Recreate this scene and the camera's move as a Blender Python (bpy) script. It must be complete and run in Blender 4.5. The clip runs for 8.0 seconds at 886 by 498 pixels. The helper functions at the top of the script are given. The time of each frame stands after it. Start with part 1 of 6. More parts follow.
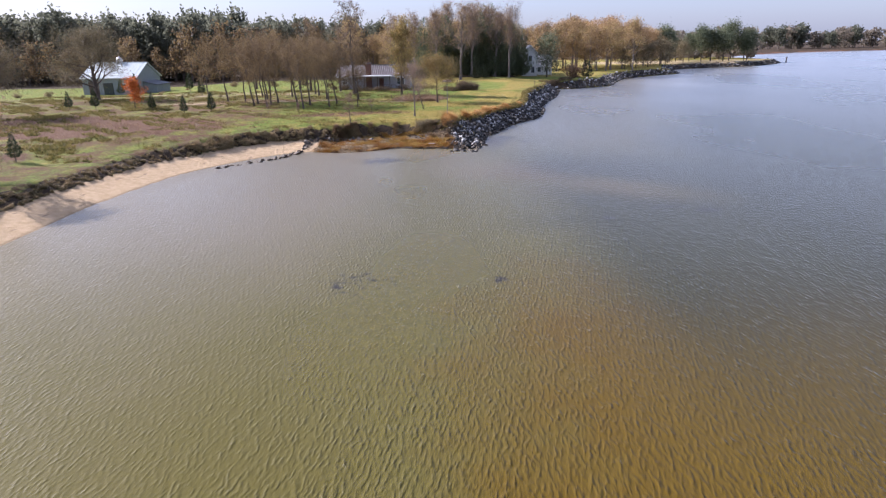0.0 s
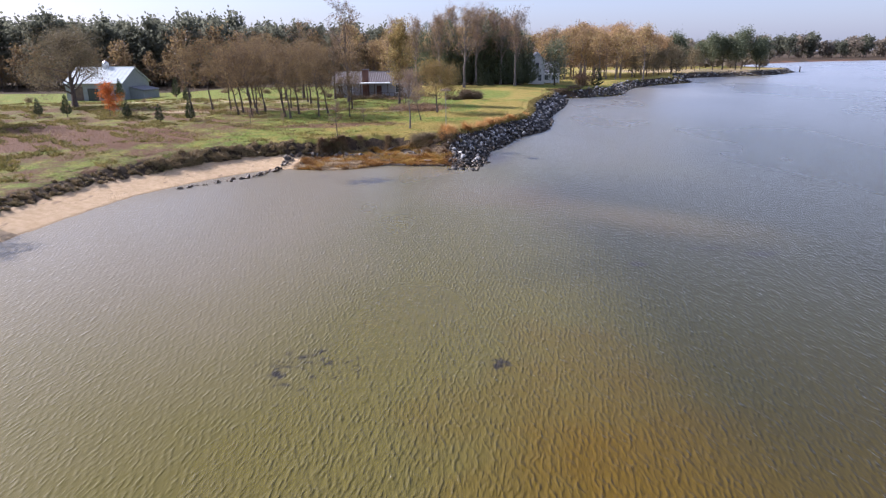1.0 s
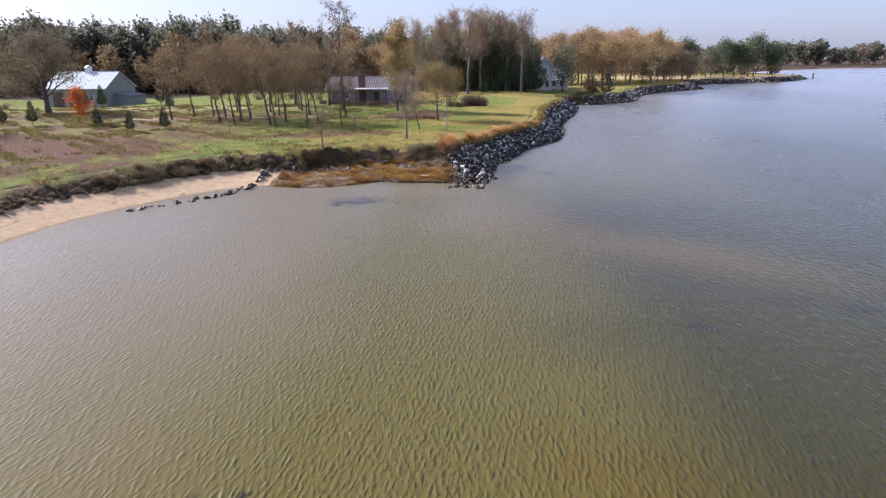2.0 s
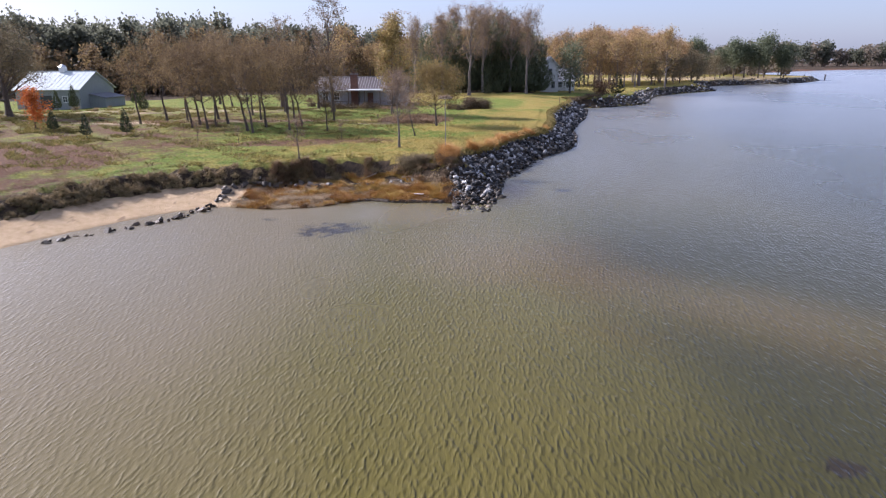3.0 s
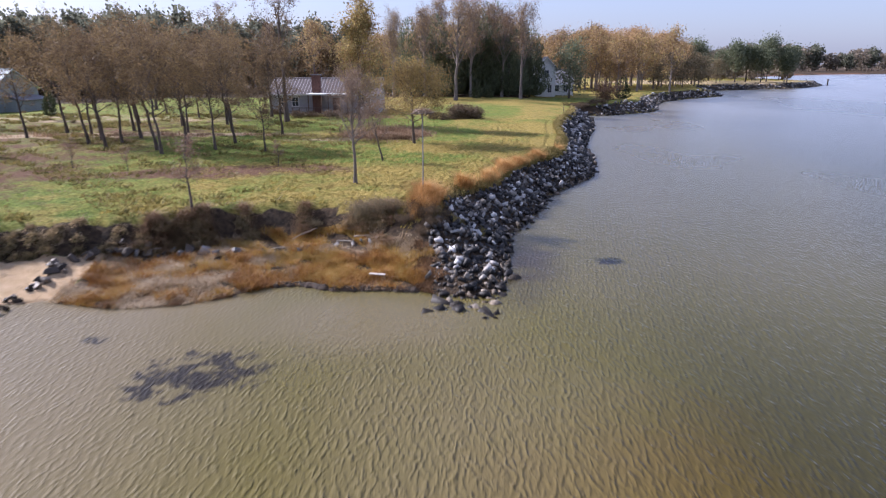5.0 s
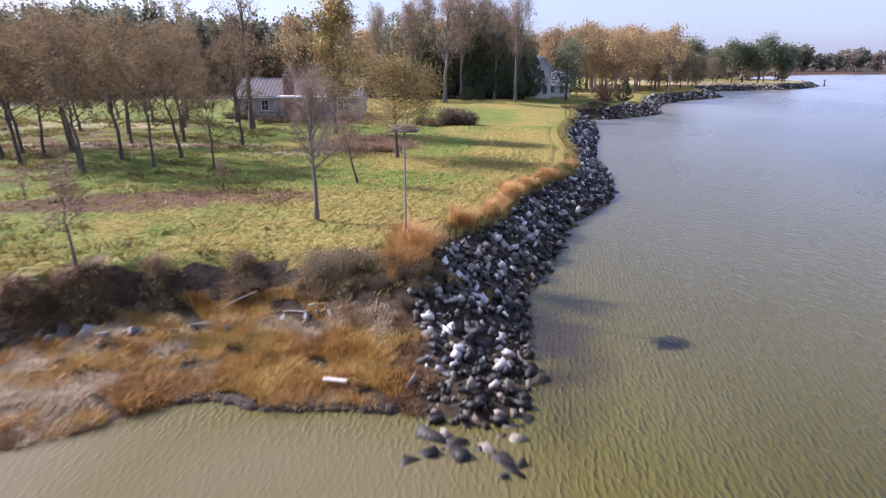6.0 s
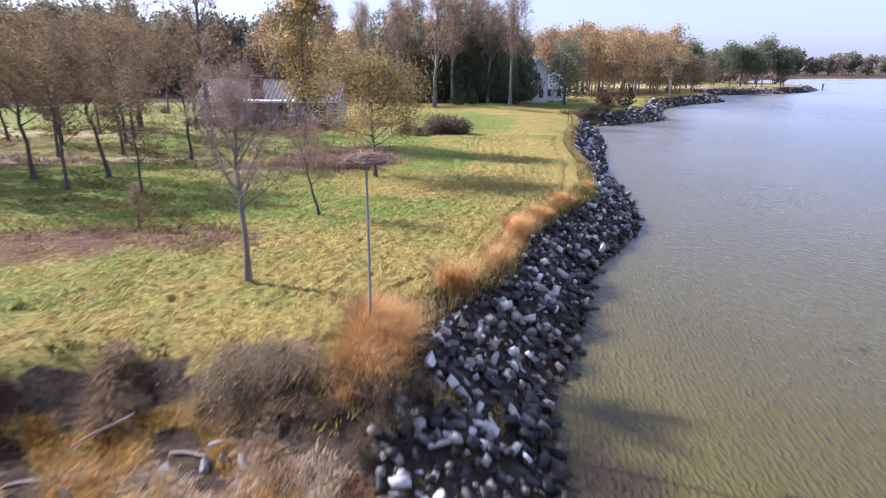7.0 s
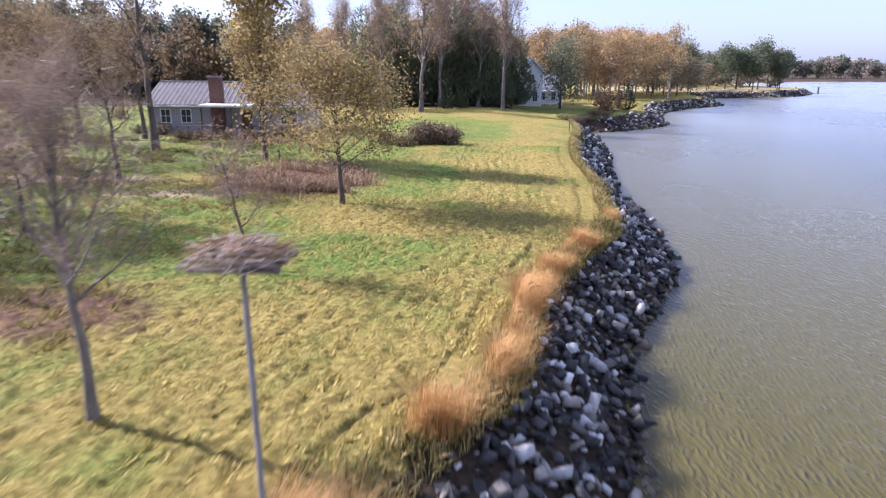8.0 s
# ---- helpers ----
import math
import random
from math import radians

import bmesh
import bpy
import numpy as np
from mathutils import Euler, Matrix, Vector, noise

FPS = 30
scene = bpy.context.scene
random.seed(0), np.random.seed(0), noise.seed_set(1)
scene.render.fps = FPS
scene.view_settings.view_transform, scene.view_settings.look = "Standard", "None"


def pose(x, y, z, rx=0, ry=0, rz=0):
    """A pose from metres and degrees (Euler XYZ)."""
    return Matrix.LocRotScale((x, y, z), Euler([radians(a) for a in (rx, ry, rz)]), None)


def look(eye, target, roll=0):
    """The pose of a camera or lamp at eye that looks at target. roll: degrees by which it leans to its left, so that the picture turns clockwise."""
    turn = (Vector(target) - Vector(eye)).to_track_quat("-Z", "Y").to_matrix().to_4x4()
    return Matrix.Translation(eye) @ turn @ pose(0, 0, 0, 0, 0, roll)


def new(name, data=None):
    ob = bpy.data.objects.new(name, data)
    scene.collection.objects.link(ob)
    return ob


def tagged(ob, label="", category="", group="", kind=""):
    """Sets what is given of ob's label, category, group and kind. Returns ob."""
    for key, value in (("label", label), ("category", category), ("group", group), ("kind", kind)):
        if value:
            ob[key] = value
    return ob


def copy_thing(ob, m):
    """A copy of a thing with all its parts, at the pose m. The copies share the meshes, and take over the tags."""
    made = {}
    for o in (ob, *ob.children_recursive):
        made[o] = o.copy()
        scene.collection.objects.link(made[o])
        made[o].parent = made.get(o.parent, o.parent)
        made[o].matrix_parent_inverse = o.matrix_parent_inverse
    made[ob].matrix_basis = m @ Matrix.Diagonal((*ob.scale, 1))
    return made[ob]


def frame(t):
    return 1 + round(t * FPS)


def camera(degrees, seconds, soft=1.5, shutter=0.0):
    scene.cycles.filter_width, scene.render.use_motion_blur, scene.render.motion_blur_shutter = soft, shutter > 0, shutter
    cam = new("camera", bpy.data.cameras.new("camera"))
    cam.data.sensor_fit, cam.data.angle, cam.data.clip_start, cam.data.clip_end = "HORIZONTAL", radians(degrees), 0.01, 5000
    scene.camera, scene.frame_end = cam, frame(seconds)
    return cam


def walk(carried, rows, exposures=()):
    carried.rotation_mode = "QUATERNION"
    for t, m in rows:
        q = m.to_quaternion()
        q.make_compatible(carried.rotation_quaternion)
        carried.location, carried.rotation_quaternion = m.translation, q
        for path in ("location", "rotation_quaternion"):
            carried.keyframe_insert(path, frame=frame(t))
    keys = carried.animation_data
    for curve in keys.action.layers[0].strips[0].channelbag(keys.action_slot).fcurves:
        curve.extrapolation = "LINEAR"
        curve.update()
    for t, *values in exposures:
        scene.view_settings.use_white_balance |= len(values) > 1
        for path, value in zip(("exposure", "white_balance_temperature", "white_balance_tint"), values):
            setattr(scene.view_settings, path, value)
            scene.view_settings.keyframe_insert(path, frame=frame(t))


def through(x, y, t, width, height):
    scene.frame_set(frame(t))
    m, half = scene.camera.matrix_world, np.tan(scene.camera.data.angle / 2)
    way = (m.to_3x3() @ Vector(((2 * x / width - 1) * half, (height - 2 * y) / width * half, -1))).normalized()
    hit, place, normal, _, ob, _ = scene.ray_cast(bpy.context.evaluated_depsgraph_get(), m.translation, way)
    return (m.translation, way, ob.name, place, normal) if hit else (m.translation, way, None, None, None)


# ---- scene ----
cam = camera(70.0, 8.0, soft=1.25, shutter=0.5)
PATH = [
    (0, (0.84, 4.787, 10.421), (0.803, 6.691, 9.811), -1.0),
    (0.5, (1.232, 8.765, 10.372), (1.187, 10.671, 9.77), -0.8),
    (1, (1.535, 12.89, 10.234), (1.484, 14.8, 9.643), -0.6),
    (1.5, (1.672, 16.911, 9.934), (1.613, 18.824, 9.356), -0.6),
    (3, (1.584, 30.286, 9.199), (1.52, 32.203, 8.633), -0.5),
    (3.5, (1.687, 34.68, 9.173), (1.629, 36.598, 8.607), -0.3),
    (4, (1.573, 39.327, 8.963), (1.527, 41.245, 8.4), -0.3),
    (4.5, (1.539, 43.787, 8.891), (1.506, 45.706, 8.33), -0.1),
    (6, (1.312, 57.789, 8.818), (1.333, 59.708, 8.255), 0.1),
    (6.5, (1.425, 62.026, 8.751), (1.46, 63.946, 8.191), 0.4),
    (7, (1.551, 66.316, 8.591), (1.602, 68.237, 8.036), 0.3),
    (7.5, (1.748, 70.455, 8.507), (1.815, 72.376, 7.955), 0.4),
    (8, (1.968, 74.355, 8.432), (2.054, 76.276, 7.883), 0.5),
]
LOOK = [(0, 1.02, 5750, 21), (4.5, 0.88, 5680, 22), (6.0, 1.18, 5600, 24), (8, 1.44, 5500, 24)]
walk(cam, [(t, look(eye, target, roll)) for t, eye, target, roll in PATH], LOOK)

# ---- light ----
SUN_TO = Vector((-8.63, 3.7, 0.0)).normalized() * math.cos(radians(34)) + Vector((0, 0, math.sin(radians(34))))
sun = new("sun", bpy.data.lights.new("sun", "SUN"))
sun.data.energy, sun.data.angle, sun.data.color = 4.8, radians(0.6), (1.0, 0.93, 0.84)
sun.matrix_world = look((0, 0, 60), Vector((0, 0, 60)) - SUN_TO)
world = bpy.data.worlds.new("sky")
scene.world = world
world.use_nodes = True
sky = world.node_tree.nodes.new("ShaderNodeTexSky")
sky.sky_type, sky.sun_disc = "NISHITA", False
sky.sun_elevation, sky.sun_rotation = radians(34), math.atan2(SUN_TO.x, SUN_TO.y) % (2 * math.pi)
sky.air_density, sky.dust_density, sky.ozone_density = 1.0, 2.0, 4.0
haze = world.node_tree.nodes.new("ShaderNodeMix")
haze.data_type = "RGBA"
haze.inputs[0].default_value = 0.42
haze.inputs[7].default_value = (4.5, 4.65, 5.6, 1)
world.node_tree.links.new(sky.outputs[0], haze.inputs[6])
world.node_tree.links.new(haze.outputs[2], world.node_tree.nodes["Background"].inputs[0])
world.node_tree.nodes["Background"].inputs[1].default_value = 0.09


# ---- node helpers ----
def blank(name):
    m = bpy.data.materials.new(name)
    m.use_nodes = True
    m.node_tree.nodes.clear()
    return m, m.node_tree


def node(t, kind, **values):
    n = t.nodes.new(kind)
    for key, v in values.items():
        key = key.replace("_", " ")
        if isinstance(v, bpy.types.NodeSocket):
            t.links.new(v, n.inputs[key])
        else:
            n.inputs[key].default_value = v
    return n


def position(t, sx=1.0, sy=1.0, sz=1.0, turn=0.0):
    g = t.nodes.new("ShaderNodeNewGeometry")
    return node(t, "ShaderNodeMapping", Vector=g.outputs["Position"], Scale=(sx, sy, sz), Rotation=(0, 0, turn)).outputs[0]


def grain(t, scale, detail=4.0, vec=None, rough=0.55, warp=0.0):
    n = node(t, "ShaderNodeTexNoise", Scale=scale, Detail=detail, Roughness=rough, Distortion=warp)
    t.links.new(vec if vec else position(t), n.inputs["Vector"])
    return n.outputs[0]


def ramp(t, fac, stops):
    r = t.nodes.new("ShaderNodeValToRGB")
    while len(r.color_ramp.elements) < len(stops):
        r.color_ramp.elements.new(0.5)
    for e, (at, c) in zip(r.color_ramp.elements, stops):
        e.position = at
        e.color = (*c, 1) if not isinstance(c, float) else (c, c, c, 1)
    t.links.new(fac, r.inputs[0])
    return r.outputs[0]


def mix(t, fac, a, b, mode="MIX"):
    n = t.nodes.new("ShaderNodeMix")
    n.data_type, n.blend_type = "RGBA", mode
    for k, v in ((0, fac), (6, a), (7, b)):
        if isinstance(v, bpy.types.NodeSocket):
            t.links.new(v, n.inputs[k])
        elif k:
            n.inputs[k].default_value = (*v, 1)
        else:
            n.inputs[k].default_value = v
    return n.outputs[2]


def maths(t, op, a, b=0.5):
    n = t.nodes.new("ShaderNodeMath")
    n.operation = op
    for k, v in ((0, a), (1, b)):
        if isinstance(v, bpy.types.NodeSocket):
            t.links.new(v, n.inputs[k])
        else:
            n.inputs[k].default_value = v
    return n.outputs[0]


def bumped(t, height, strength=0.5, distance=0.05):
    return node(t, "ShaderNodeBump", Height=height, Strength=strength, Distance=distance).outputs[0]


def ripples(t):
    """Crossing trains of wind ripples, about 0.27 m apart, their short steep crests lying along y; between 0 and 1."""
    def train(turn, scale, bend):
        w = node(t, "ShaderNodeTexWave", Vector=position(t, 1.0, 0.8, 1, turn), Scale=scale, Distortion=bend, Detail=3.0, Detail_Scale=1.5, Detail_Roughness=0.65).outputs[1]
        return maths(t, "POWER", w, 1.8)

    alive = ramp(t, grain(t, 1.0, 3, position(t, 3.6, 2.0, 1, 0.1), 0.6), [(0.42, 0.0), (0.62, 1.0)])
    other = ramp(t, grain(t, 1.0, 3, position(t, 3.0, 1.8, 1.7, 0.4), 0.6), [(0.42, 0.0), (0.62, 1.0)])
    crest = maths(t, "ADD", maths(t, "MULTIPLY", train(0.25, 1.7, 8.0), alive), maths(t, "MULTIPLY", train(-0.35, 1.4, 8.0), other))
    soft = grain(t, 1.0, 4, position(t, 4.8, 2.4, 1, 0.05), 0.6)
    return maths(t, "ADD", maths(t, "MULTIPLY", crest, 0.36), maths(t, "MULTIPLY", soft, 0.6))


def finish(t, shader):
    out = t.nodes.new("ShaderNodeOutputMaterial")
    t.links.new(shader, out.inputs[0])


def plain(name, stops, scale=6.0, rough=0.8, bump=0.4, bump_scale=30.0, distance=0.01, metal=0.0, stretch=(1, 1, 1), each=0.0):
    """A rough solid: colours by noise at one scale, relief and grain at a finer one; each: how far objects differ."""
    m, t = blank(name)
    tc = t.nodes.new("ShaderNodeTexCoord")
    vec = node(t, "ShaderNodeMapping", Vector=tc.outputs["Object"], Scale=stretch).outputs[0]
    base = ramp(t, grain(t, scale, 5, vec), stops)
    fine = grain(t, bump_scale, 5, vec)
    base = mix(t, 0.35, base, ramp(t, fine, [(0.3, 0.35), (0.7, 0.75)]), "OVERLAY")
    if each:
        info = t.nodes.new("ShaderNodeObjectInfo")
        base = mix(t, each, base, ramp(t, info.outputs["Random"], [(0.0, 0.2), (0.5, 0.5), (1.0, 0.8)]), "OVERLAY")
    b = node(t, "ShaderNodeBsdfPrincipled", Base_Color=base, Roughness=rough, Metallic=metal)
    t.links.new(bumped(t, fine, bump, distance), b.inputs["Normal"])
    finish(t, b.outputs[0])
    return m


def foliage(name, stops, through=0.35, rough=0.6, patch=0.35, drift=0.9):
    """Leaves and blades: a colour for each one, drifting over the crown, that let light through."""
    m, t = blank(name)
    geo, info = t.nodes.new("ShaderNodeNewGeometry"), t.nodes.new("ShaderNodeObjectInfo")
    mixed = maths(t, "ADD", maths(t, "MULTIPLY", geo.outputs["Random Per Island"], 0.55), maths(t, "MULTIPLY", info.outputs["Random"], 0.2))
    mixed = maths(t, "ADD", mixed, maths(t, "MULTIPLY", maths(t, "SUBTRACT", grain(t, patch, 3), 0.5), drift))
    mixed = maths(t, "ADD", mixed, 0.13)
    c = ramp(t, mixed, stops)
    d = node(t, "ShaderNodeBsdfPrincipled", Base_Color=c, Roughness=rough)
    d.inputs["Specular IOR Level"].default_value = 0.2
    tr = node(t, "ShaderNodeBsdfTranslucent", Color=c)
    s = t.nodes.new("ShaderNodeMixShader")
    s.inputs[0].default_value = through
    t.links.new(d.outputs[0], s.inputs[1])
    t.links.new(tr.outputs[0], s.inputs[2])
    finish(t, s.outputs[0])
    return m


# ---- materials ----
M_BARK = plain("bark", [(0.3, (0.05, 0.038, 0.03)), (0.7, (0.13, 0.10, 0.08))], 3, 0.9, 0.9, 18, 0.02, stretch=(3, 3, 0.6), each=0.4)
M_PALE_BARK = plain("pale_bark", [(0.3, (0.09, 0.075, 0.06)), (0.7, (0.22, 0.185, 0.15))], 3, 0.85, 0.7, 18, 0.02, stretch=(3, 3, 0.6), each=0.3)
M_GREY_BARK = plain("grey_bark", [(0.3, (0.11, 0.09, 0.08)), (0.7, (0.25, 0.21, 0.18))], 3, 0.9, 0.8, 18, 0.02, stretch=(3, 3, 0.6), each=0.4)
M_LOCUST = foliage("locust_leaf", [(0.1, (0.09, 0.063, 0.044)), (0.45, (0.155, 0.108, 0.06)), (0.75, (0.235, 0.168, 0.08)), (1.0, (0.27, 0.205, 0.09))], 0.5)
M_WILLOW = foliage("willow_leaf", [(0.1, (0.11, 0.09, 0.06)), (0.5, (0.19, 0.155, 0.09)), (0.9, (0.27, 0.22, 0.12))])
M_OAK = foliage("oak_leaf", [(0.1, (0.12, 0.08, 0.04)), (0.4, (0.22, 0.155, 0.065)), (0.7, (0.32, 0.235, 0.09)), (1.0, (0.35, 0.29, 0.10))], 0.5)
M_POPLAR = foliage("poplar_leaf", [(0.1, (0.17, 0.09, 0.04)), (0.4, (0.30, 0.19, 0.08)), (0.6, (0.24, 0.21, 0.08)), (0.8, (0.44, 0.32, 0.12)), (1.0, (0.52, 0.42, 0.18))], 0.48)
M_BROWN = foliage("brown_leaf", [(0.1, (0.12, 0.07, 0.045)), (0.5, (0.22, 0.13, 0.08)), (0.9, (0.32, 0.21, 0.12))], 0.48)
M_TWIG = foliage("twig", [(0.1, (0.16, 0.113, 0.085)), (0.5, (0.26, 0.185, 0.135)), (0.9, (0.36, 0.27, 0.20))], 0.2)
M_WOODS = foliage("autumn_leaf", [(0.1, (0.17, 0.115, 0.075)), (0.4, (0.27, 0.18, 0.10)), (0.6, (0.40, 0.27, 0.13)), (0.8, (0.44, 0.34, 0.14)), (1.0, (0.27, 0.24, 0.10))], 0.48, patch=0.06)
# Far woods in flat grey-brown, with the haze over the bay coloured in.
M_HAZY_WOODS = foliage("bare_woods_twig", [(0.1, (0.17, 0.145, 0.115)), (0.5, (0.23, 0.195, 0.15)), (0.9, (0.29, 0.24, 0.175))], 0.45, patch=0.02)
M_GOLD = foliage("gold_leaf", [(0.1, (0.26, 0.165, 0.095)), (0.5, (0.43, 0.28, 0.14)), (0.9, (0.54, 0.38, 0.18))], patch=0.08)
M_FLAME = foliage("maple_leaf", [(0.1, (0.28, 0.07, 0.02)), (0.5, (0.45, 0.13, 0.03)), (0.9, (0.55, 0.2, 0.05))])
M_PINE = foliage("pine_needle", [(0.1, (0.08, 0.098, 0.06)), (0.5, (0.14, 0.16, 0.095)), (0.9, (0.20, 0.215, 0.125))], 0.4, patch=0.1)
# Pine needles made paler and greyer: distance haze put into the leaf colour.
M_HAZY_FOREST = foliage("forest_needle", [(0.1, (0.115, 0.122, 0.09)), (0.5, (0.14, 0.146, 0.105)), (0.9, (0.17, 0.172, 0.122))], 0.6, 0.9, patch=0.08)
M_CEDAR = foliage("cedar_spray", [(0.1, (0.02, 0.03, 0.015)), (0.5, (0.045, 0.06, 0.028)), (0.9, (0.08, 0.09, 0.04))], 0.2)
M_SHRUB = foliage("shrub_leaf", [(0.1, (0.085, 0.08, 0.035)), (0.4, (0.19, 0.15, 0.075)), (0.7, (0.31, 0.23, 0.125)), (1.0, (0.40, 0.30, 0.18))], 0.4, patch=0.6, drift=1.2)
# Dark leaves; on the bank and cove shrubs the shade is in the colour.
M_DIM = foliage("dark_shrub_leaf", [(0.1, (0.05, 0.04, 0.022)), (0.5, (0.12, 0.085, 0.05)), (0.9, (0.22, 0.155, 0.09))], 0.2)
M_REED = foliage("marsh_blade", [(0.1, (0.17, 0.07, 0.018)), (0.35, (0.34, 0.16, 0.035)), (0.55, (0.42, 0.23, 0.05)), (0.78, (0.44, 0.31, 0.07)), (1.0, (0.52, 0.38, 0.14))], 0.3, patch=0.35, drift=1.7)
M_PLUME = foliage("plume_blade", [(0.1, (0.26, 0.13, 0.04)), (0.5, (0.52, 0.285, 0.09)), (0.9, (0.67, 0.45, 0.20))], 0.4, patch=0.7)
M_WEED = foliage("dry_weed", [(0.1, (0.17, 0.105, 0.06)), (0.5, (0.30, 0.20, 0.12)), (0.9, (0.44, 0.33, 0.20))], 0.42, patch=0.3)


def rock_material(name, stops):
    m, t = blank(name)
    geo, info = t.nodes.new("ShaderNodeNewGeometry"), t.nodes.new("ShaderNodeObjectInfo")
    r = maths(t, "FRACT", maths(t, "ADD", geo.outputs["Random Per Island"], info.outputs["Random"]), 0)
    c = ramp(t, r, stops)
    c = mix(t, 0.5, c, ramp(t, grain(t, 6.0, 6), [(0.25, 0.25), (0.75, 0.8)]), "OVERLAY")
    z = node(t, "ShaderNodeSeparateXYZ", Vector=geo.outputs["Position"]).outputs[2]
    wet = ramp(t, maths(t, "ADD", z, maths(t, "MULTIPLY", grain(t, 1.5), 0.5)), [(0.35, 1.0), (0.85, 0.0)])
    c = mix(t, wet, c, mix(t, 0.9, c, (0.34, 0.26, 0.17), "MULTIPLY"))
    b = node(t, "ShaderNodeBsdfPrincipled", Base_Color=c, Roughness=0.55)
    b.inputs["Specular IOR Level"].default_value = 0.3
    t.links.new(bumped(t, grain(t, 16.0, 6), 0.8, 0.03), b.inputs["Normal"])
    finish(t, b.outputs[0])
    return m


M_ROCK = rock_material("quarry_stone", [(0.0, (0.014, 0.013, 0.013)), (0.46, (0.035, 0.033, 0.031)), (0.62, (0.085, 0.08, 0.075)), (0.74, (0.21, 0.185, 0.15)), (0.88, (0.35, 0.335, 0.315)), (1.0, (0.56, 0.55, 0.53))])
M_BROWN_ROCK = rock_material("brown_stone", [(0.0, (0.035, 0.028, 0.022)), (0.5, (0.085, 0.068, 0.052)), (1.0, (0.22, 0.18, 0.14))])
M_PALE_ROCK = rock_material("pale_stone", [(0.0, (0.12, 0.115, 0.11)), (0.5, (0.19, 0.182, 0.17)), (1.0, (0.29, 0.28, 0.265))])
M_WOOD = plain("weathered_wood", [(0.3, (0.26, 0.22, 0.18)), (0.7, (0.46, 0.41, 0.35))], 4, 0.85, 0.6, 30, 0.005, stretch=(1, 6, 6), each=0.5)
M_STRAW = plain("nest_straw", [(0.3, (0.20, 0.12, 0.07)), (0.7, (0.42, 0.27, 0.17))], 8, 0.9, 0.9, 40, 0.02)
M_WHITE = plain("white_paint", [(0.3, (0.66, 0.66, 0.64)), (0.7, (0.80, 0.80, 0.78))], 2, 0.6, 0.2, 30, 0.004)
M_BLUEGREY = plain("bluegrey_siding", [(0.3, (0.27, 0.275, 0.29)), (0.7, (0.36, 0.365, 0.38))], 2, 0.7, 0.4, 20, 0.006, stretch=(0.3, 0.3, 6))
M_BARN = plain("pale_siding", [(0.3, (0.19, 0.21, 0.21)), (0.7, (0.28, 0.30, 0.29))], 2, 0.6, 0.4, 20, 0.006, stretch=(5, 5, 0.3))
M_BARN_ROOF = plain("pale_roof_metal", [(0.3, (0.44, 0.49, 0.47)), (0.7, (0.57, 0.61, 0.59))], 1.5, 0.4, 0.2, 20, 0.004)
M_ROOF = plain("brown_roof_metal", [(0.3, (0.07, 0.055, 0.05)), (0.7, (0.115, 0.09, 0.08))], 1.5, 0.6, 0.2, 20, 0.004)
M_SEAM = plain("roof_seam", [(0.3, (0.32, 0.29, 0.28)), (0.7, (0.44, 0.40, 0.38))], 3, 0.45, 0.2, 20, 0.003)
M_GREYROOF = plain("grey_shingle", [(0.3, (0.12, 0.12, 0.13)), (0.7, (0.22, 0.22, 0.23))], 4, 0.85, 0.6, 20, 0.01)
M_BRICK = plain("brick", [(0.3, (0.075, 0.038, 0.03)), (0.7, (0.15, 0.075, 0.055))], 5, 0.9, 0.7, 30, 0.01)
M_DARKWOOD = plain("stained_wood", [(0.3, (0.07, 0.05, 0.04)), (0.7, (0.16, 0.11, 0.08))], 4, 0.8, 0.5, 30, 0.005)
M_POLE = plain("pole_wood", [(0.3, (0.14, 0.13, 0.12)), (0.7, (0.26, 0.245, 0.22))], 3, 0.8, 0.5, 30, 0.005, stretch=(4, 4, 0.5))
M_STEEL = plain("galvanised", [(0.3, (0.45, 0.47, 0.48)), (0.7, (0.6, 0.62, 0.63))], 3, 0.35, 0.2, 30, 0.003, metal=0.8)
M_PEAT = plain("peat", [(0.3, (0.02, 0.013, 0.008)), (0.7, (0.06, 0.038, 0.022))], 3, 0.9, 0.9, 12, 0.05)
M_GLASS, _t = blank("window_glass")
finish(_t, node(_t, "ShaderNodeBsdfPrincipled", Base_Color=(0.05, 0.06, 0.07, 1), Roughness=0.05).outputs[0])


